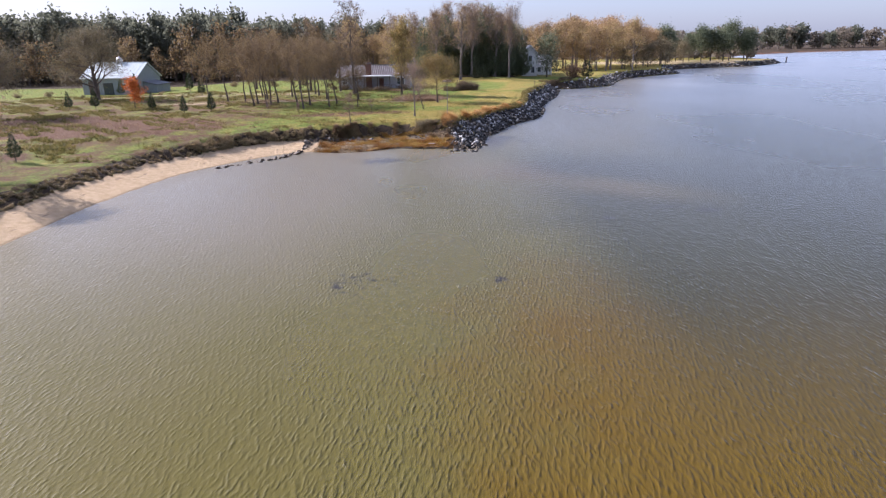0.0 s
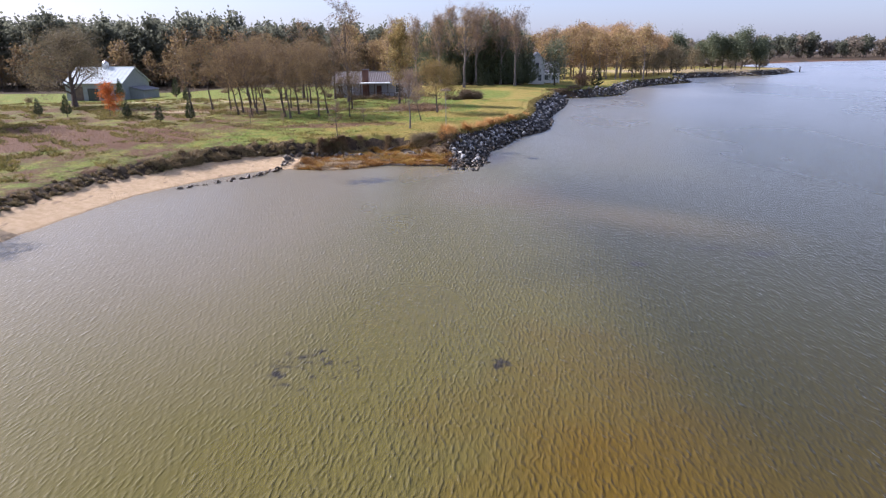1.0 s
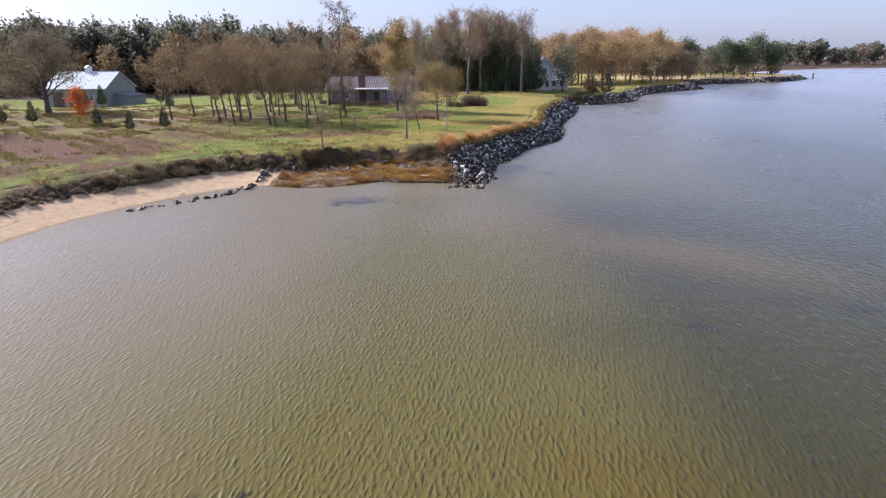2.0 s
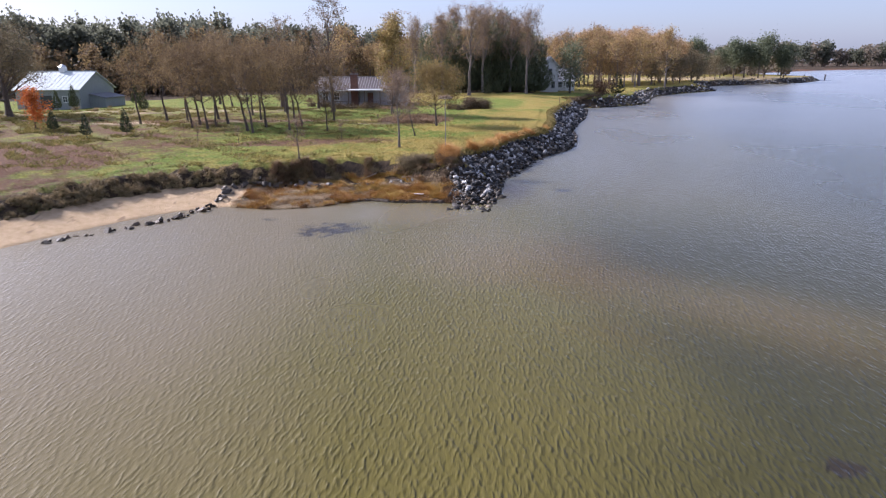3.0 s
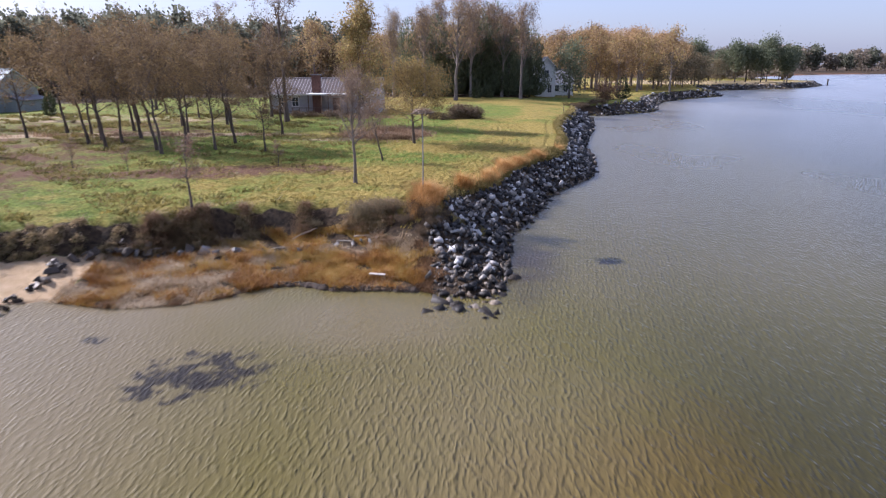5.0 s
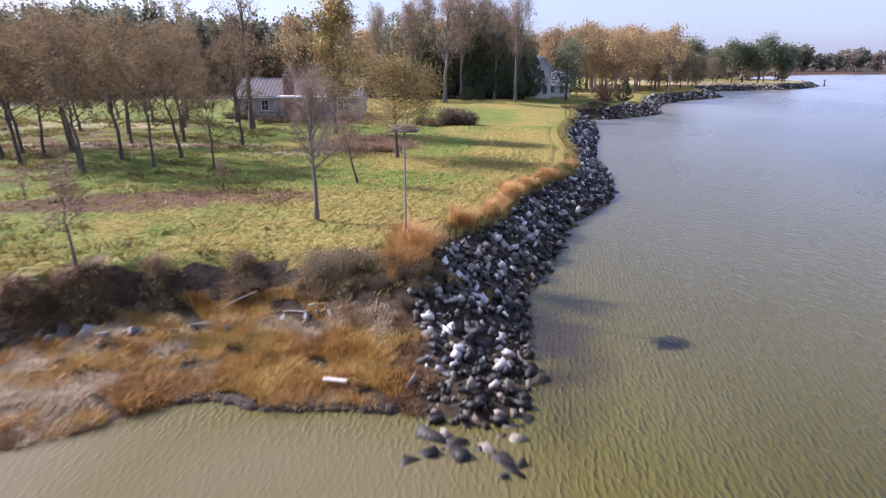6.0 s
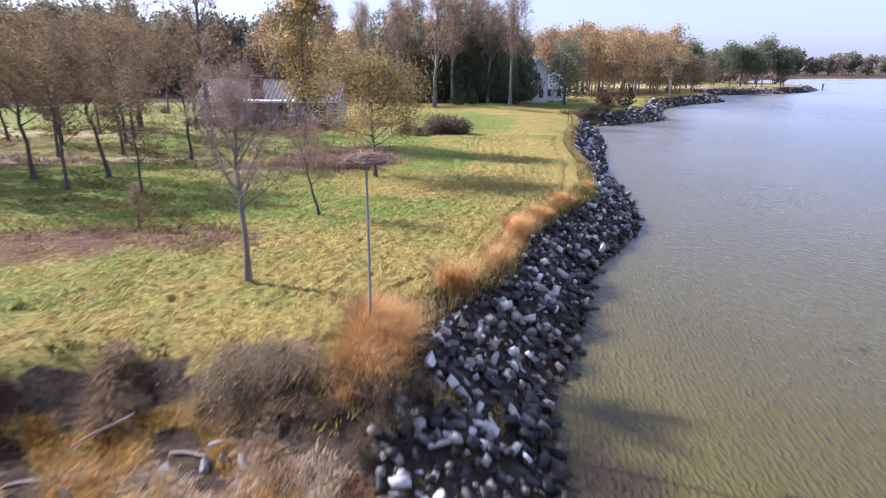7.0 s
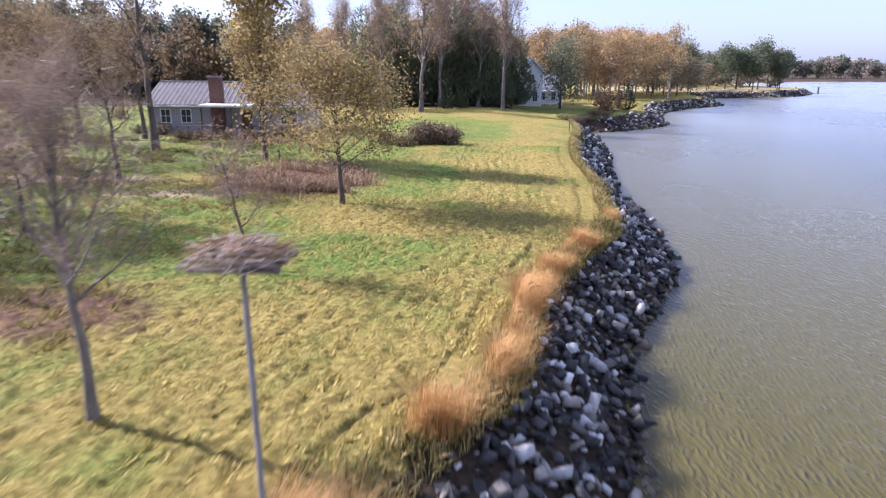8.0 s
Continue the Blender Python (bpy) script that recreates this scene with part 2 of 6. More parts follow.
def ground_material():
    m, t = blank("ground_cover")
    a = t.nodes.new("ShaderNodeVertexColor")
    a.layer_name = "zone"
    b = t.nodes.new("ShaderNodeVertexColor")
    b.layer_name = "cover"
    za, zb = node(t, "ShaderNodeSeparateColor", Color=a.outputs[0]), node(t, "ShaderNodeSeparateColor", Color=b.outputs[0])
    geo = t.nodes.new("ShaderNodeNewGeometry")
    ragged = maths(t, "ADD", maths(t, "MULTIPLY", maths(t, "SUBTRACT", grain(t, 0.33, 5), 0.5), 1.5), maths(t, "MULTIPLY", maths(t, "SUBTRACT", grain(t, 2.2, 6), 0.5), 0.9))

    fine_edge = maths(t, "MULTIPLY", maths(t, "SUBTRACT", grain(t, 2.2, 6), 0.5), 0.6)

    def mask(v, soft=0.2, edge=None):
        return ramp(t, maths(t, "ADD", v, edge or ragged), [(0.5 - soft, 0.0), (0.5 + soft, 1.0)])

    tuft = grain(t, 5.0, 6, position(t, 1.0, 1.5, 1.0, 0.5), 0.7, 0.6)
    broad = grain(t, 0.22, 5)
    straw = ramp(t, tuft, [(0.28, (0.08, 0.06, 0.013)), (0.5, (0.305, 0.235, 0.06)), (0.7, (0.53, 0.405, 0.13))])
    green = ramp(t, tuft, [(0.3, (0.045, 0.06, 0.012)), (0.5, (0.15, 0.20, 0.035)), (0.68, (0.28, 0.33, 0.075))])
    brown = ramp(t, tuft, [(0.25, (0.075, 0.04, 0.026)), (0.5, (0.15, 0.083, 0.05)), (0.75, (0.24, 0.145, 0.085))])
    lawn = mix(t, ramp(t, maths(t, "ADD", maths(t, "MULTIPLY", broad, 0.9), maths(t, "MULTIPLY", grain(t, 1.1, 4), 0.3)), [(0.57, 0.0), (0.79, 1.0)]), straw, green)
    lawn = mix(t, mask(za.outputs[1]), lawn, mix(t, ramp(t, grain(t, 0.6, 4), [(0.45, 0.0), (0.8, 1.0)]), green, straw))
    lawn = mix(t, mask(za.outputs[2]), lawn, brown)
    tan = ramp(t, tuft, [(0.25, (0.30, 0.22, 0.13)), (0.75, (0.55, 0.43, 0.28))])
    lawn = mix(t, mask(zb.outputs[2]), lawn, tan)
    sand = ramp(t, grain(t, 2.5, 6), [(0.3, (0.53, 0.37, 0.21)), (0.7, (0.67, 0.50, 0.31))])
    wrack = ramp(t, grain(t, 1.3, 6, position(t, 1.6, 0.5, 1, -0.25)), [(0.62, 0.0), (0.7, 1.0)])
    sand = mix(t, maths(t, "MULTIPLY", wrack, 0.5), sand, (0.18, 0.11, 0.08))
    zed = node(t, "ShaderNodeSeparateXYZ", Vector=geo.outputs["Position"]).outputs[2]
    sand = mix(t, ramp(t, zed, [(0.01, 1.0), (0.08, 0.0)]), sand, mix(t, 0.55, sand, (0.22, 0.15, 0.09)))
    c = mix(t, mask(za.outputs[0], 0.08, fine_edge), lawn, sand)
    mud = ramp(t, grain(t, 4.0, 5), [(0.3, (0.025, 0.02, 0.015)), (0.7, (0.11, 0.075, 0.045))])
    c = mix(t, mask(zb.outputs[0], 0.1, fine_edge), c, mud)
    # Under water: amber sand in lighter and darker streaks, with darker beds of weed.
    ridge = grain(t, 1.0, 4, position(t, 3.0, 1.2, 1, 0.1), 0.6)
    bed = ramp(t, ridge, [(0.3, (0.09, 0.052, 0.004)), (0.7, (0.17, 0.105, 0.01))])
    olive = ramp(t, ridge, [(0.3, (0.085, 0.078, 0.012)), (0.7, (0.15, 0.135, 0.03))])
    bed = mix(t, ramp(t, grain(t, 0.09, 4), [(0.42, 0.0), (0.6, 1.0)]), bed, olive)
    # Pale bed sand, used on the left in place of reflected sky.
    pale = ramp(t, ridge, [(0.3, (0.22, 0.18, 0.095)), (0.7, (0.36, 0.30, 0.18))])
    bed = mix(t, zb.outputs[2], bed, pale)
    patchy = maths(t, "MULTIPLY", maths(t, "SUBTRACT", grain(t, 1.8, 6, None, 0.65), 0.5), 1.3)
    bed = mix(t, mask(zb.outputs[1], 0.2, patchy), bed, (0.03, 0.022, 0.022))
    c = mix(t, ramp(t, maths(t, "MULTIPLY", zed, -8.0), [(0.05, 0.0), (1.0, 1.0)]), c, bed)
    s = node(t, "ShaderNodeBsdfPrincipled", Base_Color=c, Roughness=0.95)
    s.inputs["Specular IOR Level"].default_value = 0.15
    lift = maths(t, "ADD", tuft, maths(t, "MULTIPLY", grain(t, 22.0, 4), 0.35))
    t.links.new(bumped(t, lift, 1.0, 0.22), s.inputs["Normal"])
    finish(t, s.outputs[0])
    return m


def water_material():
    """Silty shallow water: the bed shows through, the silt takes the sun on each ripple, and the surface mirrors the sky."""
    m, t = blank("bay_water")
    a = t.nodes.new("ShaderNodeVertexColor")
    a.layer_name = "depth"
    b = t.nodes.new("ShaderNodeVertexColor")
    b.layer_name = "silt"
    sep, tint = node(t, "ShaderNodeSeparateColor", Color=a.outputs[0]), node(t, "ShaderNodeSeparateColor", Color=b.outputs[0])
    deep_and_dim, amber, pale = sep.outputs[0], sep.outputs[2], tint.outputs[0]
    drift = maths(t, "MULTIPLY", maths(t, "SUBTRACT", grain(t, 0.16, 5, None, 0.6), 0.5), 1.2)
    speck = maths(t, "MULTIPLY", maths(t, "SUBTRACT", grain(t, 1.3, 7, position(t, 1.0, 1.0, 1, -0.5), 0.75, 0.5), 0.5), 2.7)
    # Weed mask; it also draws the nest's shadow on the water.
    weed = ramp(t, maths(t, "ADD", sep.outputs[1], speck), [(0.46, 0.0), (0.64, 1.0)])
    small = ripples(t)
    swell = grain(t, 1.0, 3, position(t, 0.8, 0.3, 1, 0.15), 0.5, 0.4)
    lift = maths(t, "ADD", small, maths(t, "MULTIPLY", swell, 0.5))
    lively = maths(t, "SUBTRACT", 1.0, maths(t, "MULTIPLY", tint.outputs[1], 0.85))
    n = node(t, "ShaderNodeBump", Height=lift, Strength=lively, Distance=0.04).outputs[0]
    steep = node(t, "ShaderNodeBump", Height=lift, Strength=lively, Distance=0.095).outputs[0]
    olive = mix(t, ramp(t, maths(t, "ADD", amber, drift), [(0.25, 0.0), (0.8, 1.0)]), (0.138, 0.116, 0.028), (0.138, 0.084, 0.008))
    body = mix(t, ramp(t, maths(t, "ADD", pale, maths(t, "MULTIPLY", drift, 0.5)), [(0.1, 0.0), (0.9, 1.0)]), olive, (0.20, 0.16, 0.085))
    body = mix(t, deep_and_dim, body, (0.034, 0.033, 0.012))
    # Band by the rocks: weed and the bank's shade in one dark colour.
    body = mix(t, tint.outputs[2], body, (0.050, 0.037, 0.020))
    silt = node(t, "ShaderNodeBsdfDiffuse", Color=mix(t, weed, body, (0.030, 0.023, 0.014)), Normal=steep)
    clear = node(t, "ShaderNodeBsdfTransparent", Color=mix(t, weed, mix(t, deep_and_dim, (0.80, 0.72, 0.36), (0.30, 0.42, 0.30)), (0.12, 0.10, 0.10)))
    under = t.nodes.new("ShaderNodeMixShader")
    t.links.new(maths(t, "ADD", maths(t, "MULTIPLY", deep_and_dim, 0.22), 0.68), under.inputs[0])
    t.links.new(clear.outputs[0], under.inputs[1])
    t.links.new(silt.outputs[0], under.inputs[2])
    calm = grain(t, 0.035, 3, position(t, 1.0, 0.45, 1, 0.2))
    gloss = node(t, "ShaderNodeBsdfGlossy", Roughness=maths(t, "ADD", maths(t, "MULTIPLY", calm, 0.22), 0.18), Normal=n, Color=(1, 1, 1, 1))
    s = t.nodes.new("ShaderNodeMixShader")
    t.links.new(node(t, "ShaderNodeFresnel", IOR=1.23, Normal=n).outputs[0], s.inputs[0])
    t.links.new(under.outputs[0], s.inputs[1])
    t.links.new(gloss.outputs[0], s.inputs[2])
    finish(t, s.outputs[0])
    return m


M_GROUND, M_WATER = ground_material(), water_material()


# ---- mesh helpers ----
def mesh(name, verts, faces, mats, which=None, smooth=False):
    me = bpy.data.meshes.new(name)
    me.from_pydata(verts, [], faces)
    for m in mats if isinstance(mats, (list, tuple)) else [mats]:
        me.materials.append(m)
    if which is not None:
        me.polygons.foreach_set("material_index", np.asarray(which, np.int32))
    if smooth:
        me.polygons.foreach_set("use_smooth", np.ones(len(me.polygons), bool))
    me.update()
    return me


def part(name, bm, material, parent, label=""):
    """Links a bmesh, or a finished mesh, as one mesh object under a thing or part."""
    if isinstance(bm, bmesh.types.BMesh):
        me = bpy.data.meshes.new(name)
        bm.to_mesh(me)
        bm.free()
        me.materials.append(material)
    else:
        me = bm
    ob = new(name, me)
    ob.parent = parent
    return tagged(ob, label)


def thing(name, label, category, at=(0, 0, 0), turn=0.0, group="", kind=""):
    ob = new(name)
    ob.matrix_basis = pose(*at, 0, 0, turn)
    return tagged(ob, label, category, group, kind)


def box(x0, x1, y0, y1, z0, z1, bevel=0.0):
    bm = bmesh.new()
    bmesh.ops.create_cube(bm, size=1, matrix=Matrix.Translation(((x0 + x1) / 2, (y0 + y1) / 2, (z0 + z1) / 2)) @ Matrix.Diagonal((x1 - x0, y1 - y0, z1 - z0, 1)))
    if bevel:
        bmesh.ops.bevel(bm, geom=bm.edges[:], offset=bevel, segments=1, affect="EDGES")
    return bm


def beam(a, b, w, h=None):
    """A bar of w by h from a to b."""
    a, b, h = Vector(a), Vector(b), h or w
    m = Matrix.Translation((a + b) / 2) @ (b - a).to_track_quat("Z", "Y").to_matrix().to_4x4() @ Matrix.Diagonal((w, h, (b - a).length, 1))
    bm = bmesh.new()
    bmesh.ops.create_cube(bm, size=1, matrix=m)
    return bm


def prism(outline, y0, y1):
    """An outline in x and z, drawn out from y0 to y1."""
    bm = bmesh.new()
    front = [bm.verts.new((x, y0, z)) for x, z in outline]
    back = [bm.verts.new((x, y1, z)) for x, z in outline]
    bm.faces.new(front)
    bm.faces.new(back[::-1])
    for k in range(len(outline)):
        j = (k + 1) % len(outline)
        bm.faces.new((front[j], front[k], back[k], back[j]))
    bmesh.ops.recalc_face_normals(bm, faces=bm.faces[:])
    return bm


def smooth01(x, a, b):
    u = np.clip((np.asarray(x, float) - a) / (b - a), 0, 1)
    return u * u * (3 - 2 * u)


# ---- the shore: the water's edge, section by section, land on its left; each with the profile of its bank ----
BEACH = [(-70, -420), (-40, -120), (-30, -20), (-26.5, 15), (-25, 37), (-25, 47), (-24.3, 54), (-23.2, 60), (-21, 64.5)]
SAND_END = [(-18.6, 68.2), (-16.6, 70.2), (-14.6, 71.2)]
MARSH = [(-13.0, 71.0), (-11, 70.6), (-8.2, 71.2), (-5.4, 73.2), (-3.2, 72.7), (-1.0, 72.7)]
POINT = [(0.7, 72.4), (2.0, 71.9), (3.3, 72.3), (3.9, 74.2)]
HEAD = [(4.3, 77.5), (4.9, 81.5)]
REVETMENT = [(6.5, 85.4), (7.5, 88.5), (8.6, 92), (10.6, 95.5), (13.2, 99.8), (14.4, 105), (15.4, 110), (16.4, 118.5), (18.6, 128), (22, 140.5), (24, 150), (25.2, 157)]
COVE = [(24.6, 162), (26.5, 163.5)]
SPIT = [(30, 164), (41, 174), (46, 188), (52, 203), (63, 218), (77, 231.5), (80, 238), (82, 252), (91, 270), (112, 283), (136, 297), (160, 328), (158, 340)]
FAR_SHORE = [(165, 400), (215, 500), (285, 575), (350, 618), (470, 650), (700, 700), (1500, 800), (3200, 900)]
SECTIONS = [(0, BEACH, 3.1, 0.75, 1.5), (0, SAND_END, 3.4, 0.8, 1.7), (1, MARSH, 6.2, 0.45, 1.0), (2, POINT, 4.4, 0.8, 3.0), (3, HEAD, 2.0, 1.05, 2.0), (3, REVETMENT, 1.5, 1.0, 1.5), (4, COVE, 0.6, 0.3, 2.2), (5, SPIT, 1.5, 0.9, 1.6), (6, FAR_SHORE, 3.0, 0.5, 3.0)]
knots = np.array([(x, y, n, fw, zf, bw) for n, pts, fw, zf, bw in SECTIONS for x, y in pts], float)


def spline(k, steps=5):
    out = []
    for i in range(len(k) - 1):
        p0, p1, p2, p3 = k[max(i - 1, 0)], k[i], k[i + 1], k[min(i + 2, len(k) - 1)]
        for s in range(steps):
            u = s / steps
            c = 0.5 * (2 * p1 + (p2 - p0) * u + (2 * p0 - 5 * p1 + 4 * p2 - p3) * u * u + (3 * p1 - p0 - 3 * p2 + p3) * u**3)
            c[2:] = p1[2:] * (1 - u) + p2[2:] * u
            out.append(c)
    return np.array(out + [k[-1]])


EDGE = spline(knots)
LAND = np.vstack([EDGE[:, :2], [(3200, 3200), (-3200, 3200), (-3200, -420)]])


def shore(x, y):
    """Metres inland (negative: out in the water), and the profile of the nearest stretch of shore."""
    x, y = np.atleast_1d(np.asarray(x, float)), np.atleast_1d(np.asarray(y, float))
    best, prof = np.full(x.shape, 1e9), np.zeros((*x.shape, 4))
    for a, b in zip(EDGE[:-1], EDGE[1:]):
        e = b[:2] - a[:2]
        u = np.clip(((x - a[0]) * e[0] + (y - a[1]) * e[1]) / (e @ e), 0, 1)
        d = np.hypot(x - a[0] - u * e[0], y - a[1] - u * e[1])
        near = d < best
        best = np.where(near, d, best)
        prof = np.where(near[..., None], a[2:] + u[..., None] * (b[2:] - a[2:]), prof)
    inside = np.zeros(x.shape, bool)
    for a, b in zip(LAND, np.roll(LAND, -1, axis=0)):
        if a[1] != b[1]:
            inside ^= ((a[1] > y) != (b[1] > y)) & (x < (b[0] - a[0]) * (y - a[1]) / (b[1] - a[1]) + a[0])
    return np.where(inside, best, -best), prof


def waves(x, y, scale, seed=0.0):
    """Cheap smooth unevenness between about -1 and 1."""
    a, b = x / scale + seed, y / scale - seed * 1.7
    return (np.sin(a * 1.3 + 1.7 * np.sin(b * 0.9)) + np.sin(b * 1.7 + 1.3 * np.sin(a * 1.1 + 2)) + np.sin((a + b) * 2.3 + seed)) / 3


def height(x, y, d=None, prof=None):
    x, y = np.atleast_1d(np.asarray(x, float)), np.atleast_1d(np.asarray(y, float))
    if d is None:
        d, prof = shore(x, y)
    fw, zf, bw = prof[..., 1], prof[..., 2], prof[..., 3]
    top = 2.05 + 0.55 * smooth01(y, 92, 135) * (1 - smooth01(x, 12, 24)) - 1.1 * smooth01(-x, 48, 70) * smooth01(y, 115, 145)
    top = top - 0.5 * (1 - smooth01(y, 58, 74)) * (1 - smooth01(-x, 32, 45))
    top = top + 0.05 * waves(x, y, 2.3) + 0.09 * waves(x, y, 9.0, 2.0)
    low = zf * np.clip(d / fw, 0, 1)
    worn = (0.35 * waves(x, y, 0.8, 5.0) + 0.18 * waves(x, y, 0.33, 9.0)) * np.where(prof[..., 0] < 2.2, 1, 0)
    up = np.clip((d - fw + worn) / (bw * 1.15), 0, 1)
    z = low + (top - zf) * up
    z = z + 0.03 * waves(x, y, 0.8, 1.0) * smooth01(d, 0.2, 1.5)
    bed = -0.08 - 0.22 * smooth01(-d, 0, 7) - 0.45 * smooth01(-d, 12, 80) - 0.06 * waves(x, y, 6.0, 4.0) * smooth01(-d, 2, 8)
    return np.where(d > 0, z, np.minimum(bed, -0.02 + d * 0.25))



# ---- ground and water ----
def lines(*runs):
    """Grid lines from runs of (start, end, step)."""
    return np.unique(np.concatenate([np.arange(a, b + 1e-6, s) for a, b, s in runs]).round(3))


def sheet(name, xs, ys, z, mat, colours):
    nx, ny = len(xs), len(ys)
    X, Y = np.meshgrid(xs, ys)
    k = np.arange(nx * ny).reshape(ny, nx)
    faces = np.stack([k[:-1, :-1], k[:-1, 1:], k[1:, 1:], k[1:, :-1]], -1).reshape(-1, 4)
    me = mesh(name, np.stack([X, Y, z], -1).reshape(-1, 3), faces.tolist(), mat, smooth=True)
    for key, rgb in colours.items():
        a = me.color_attributes.new(key, "FLOAT_COLOR", "POINT")
        a.data.foreach_set("color", np.concatenate([rgb.reshape(-1, 3), np.ones((nx * ny, 1))], 1).astype(np.float32).ravel())
    return new(name, me)


def blob(x, y, cx, cy, rx, ry, turn=0.0, edge=0.6):
    c, s = math.cos(turn), math.sin(turn)
    u, v = (x - cx) * c + (y - cy) * s, (y - cy) * c - (x - cx) * s
    return 1 - smooth01(np.hypot(u / rx, v / ry), 1 - edge * 0.5, 1 + edge * 0.5)


def most(*masks):
    return np.maximum.reduce(masks)


xs = lines((-3200, -1200, 400), (-1200, -240, 80), (-240, -60, 6), (-60, -34, 1.6), (-34, 28, 0.4), (28, 180, 2.5), (180, 700, 20), (700, 3200, 250))
ys = lines((-420, -20, 20), (-20, 32, 2), (32, 112, 0.4), (112, 172, 0.8), (172, 350, 2.5), (350, 760, 10), (760, 3200, 200))
X, Y = np.meshgrid(xs, ys)
D, PROF = shore(X, Y)
Z = height(X, Y, D, PROF)
# The bank turns the corner of the point as one worn slope.
ci, cj = np.flatnonzero((xs > -10) & (xs < 4)), np.flatnonzero((ys > 74.5) & (ys < 83))
for turn in range(14):
    block = Z[cj[0] - 1 : cj[-1] + 2, ci[0] - 1 : ci[-1] + 2]
    mean = (block[:-2, 1:-1] + block[2:, 1:-1] + block[1:-1, :-2] + block[1:-1, 2:] + 2 * block[1:-1, 1:-1]) / 6
    here = (D[np.ix_(cj, ci)] > 2.0) & (np.hypot(X[np.ix_(cj, ci)] - 0.2, Y[np.ix_(cj, ci)] - 78.8) < (9.5 if turn < 3 else 7 - 0.3 * turn))
    Z[np.ix_(cj, ci)] = np.where(here, mean, Z[np.ix_(cj, ci)])
SEC, FW, BW = PROF[..., 0], PROF[..., 1], PROF[..., 3]
marshy = (SEC > 0.35) & (SEC < 2.3) & (X < 0.9)
sandy = np.where(D < FW + 0.2, 1.0, 0.0) * np.where(SEC < 0.35, 1, 0)
green = most(0.85 * smooth01(-X, 6, 18), blob(X, Y, -19, 101, 15, 8), blob(X, Y, -9, 97, 9, 4.5), blob(X, Y, -2, 96, 5, 3), blob(X, Y, -8, 122, 10, 10), blob(X, Y, 1, 111, 4, 6),
             blob(X, Y, -34, 62, 7, 22, 0.35), blob(X, Y, -60, 112, 30, 10), blob(X, Y, 5, 140, 7, 14), blob(X, Y, 26, 176, 10, 9)) * 0.9
dry = most(np.where(Y > 380, 0.95, 0.0), 0.55 * smooth01(-X, 14, 30) * (1 - smooth01(Y, 118, 135)), 1.25 * blob(X, Y, -52, 81, 27, 12, -0.1), blob(X, Y, -13, 89.5, 9, 2.6, 0.1) * 0.75, blob(X, Y, -26, 88, 7, 3) * 0.6, blob(X, Y, -4.5, 111, 4.5, 5) * 0.9, blob(X, Y, -30, 114, 14, 3) * 0.5)
# Sandbar, and towards the left the sky's glare put into the bed colour.
bar = np.where(D < -1, 1.0, 0.0) * most(blob(X, Y, 12.5, 53.5, 7, 2.2, -0.6, 1.4), 0.8 * smooth01(-X, 4, 16))
tan = most(bar, blob(X, Y, -30, 109.5, 18, 1.6, 0.03), blob(X, Y, -45, 126, 28, 5) * 0.55, blob(X, Y, -10, 106, 4, 1.5) * 0.7, blob(X, Y, 110, 300, 60, 30) * 0.7) * 0.85
mud = most(np.where(marshy & (D < FW + BW), 0.85, 0.0), np.where((D < FW + BW * 0.95) & (SEC > 1.45) & (SEC < 5.4) & (X > 0.2), 0.9, 0.0), np.where((SEC < 1.4) & (D > FW + 0.15) & (D < FW + BW), 0.9, 0.0), np.where((X < -25) & (Y > 172), 0.9, 0.0), np.where((X < 18) & (Y > 176), 0.8, 0.0), 1.2 * blob(X, Y, 0.2, 78.4, 1.1, 1.0), np.where(Y > 380, 0.8, 0.0))
steep_bank = np.hypot(*np.gradient(Z, ys, xs)) * np.where((np.hypot(X - 0.2, Y - 78.8) < 3.4) & (D > 2), 1, 0)
mud = most(mud, 0.9 * smooth01(steep_bank, 0.3, 0.6)) * np.where(D > 0, 1, 0)
weed = most(blob(X, Y, -6.3, 65.8, 2.4, 1.5, 0.6, 1.4) * 0.6, blob(X, Y, 3.0, 33.2, 0.7, 0.45), blob(X, Y, 10.7, 43.8, 0.6, 0.4), blob(X, Y, 17.9, 45.9, 1.0, 0.45), blob(X, Y, 15.6, 47, 1.2, 0.4))
ground = sheet("ground", xs, ys, Z, M_GROUND, {"zone": np.stack([sandy, green, dry], -1), "cover": np.stack([mud, weed, tan], -1)})
tagged(ground, "mown yellow-green lawn, brown field, sandy beach and shallow bay bed", "ground", kind="structure")


def lookup(x, y):
    """Metres inland, profile and height at places, from the ground's own grid."""
    x, y = np.atleast_1d(np.asarray(x, float)), np.atleast_1d(np.asarray(y, float))
    i, j = np.clip(np.searchsorted(xs, x) - 1, 0, len(xs) - 2), np.clip(np.searchsorted(ys, y) - 1, 0, len(ys) - 2)
    u, v = (x - xs[i]) / (xs[i + 1] - xs[i]), (y - ys[j]) / (ys[j + 1] - ys[j])

    def blend(a):
        w = (u, v) if a.ndim == 2 else (u[:, None], v[:, None])
        return (a[j, i] * (1 - w[0]) + a[j, i + 1] * w[0]) * (1 - w[1]) + (a[j + 1, i] * (1 - w[0]) + a[j + 1, i + 1] * w[0]) * w[1]

    return blend(D), blend(PROF), blend(Z)


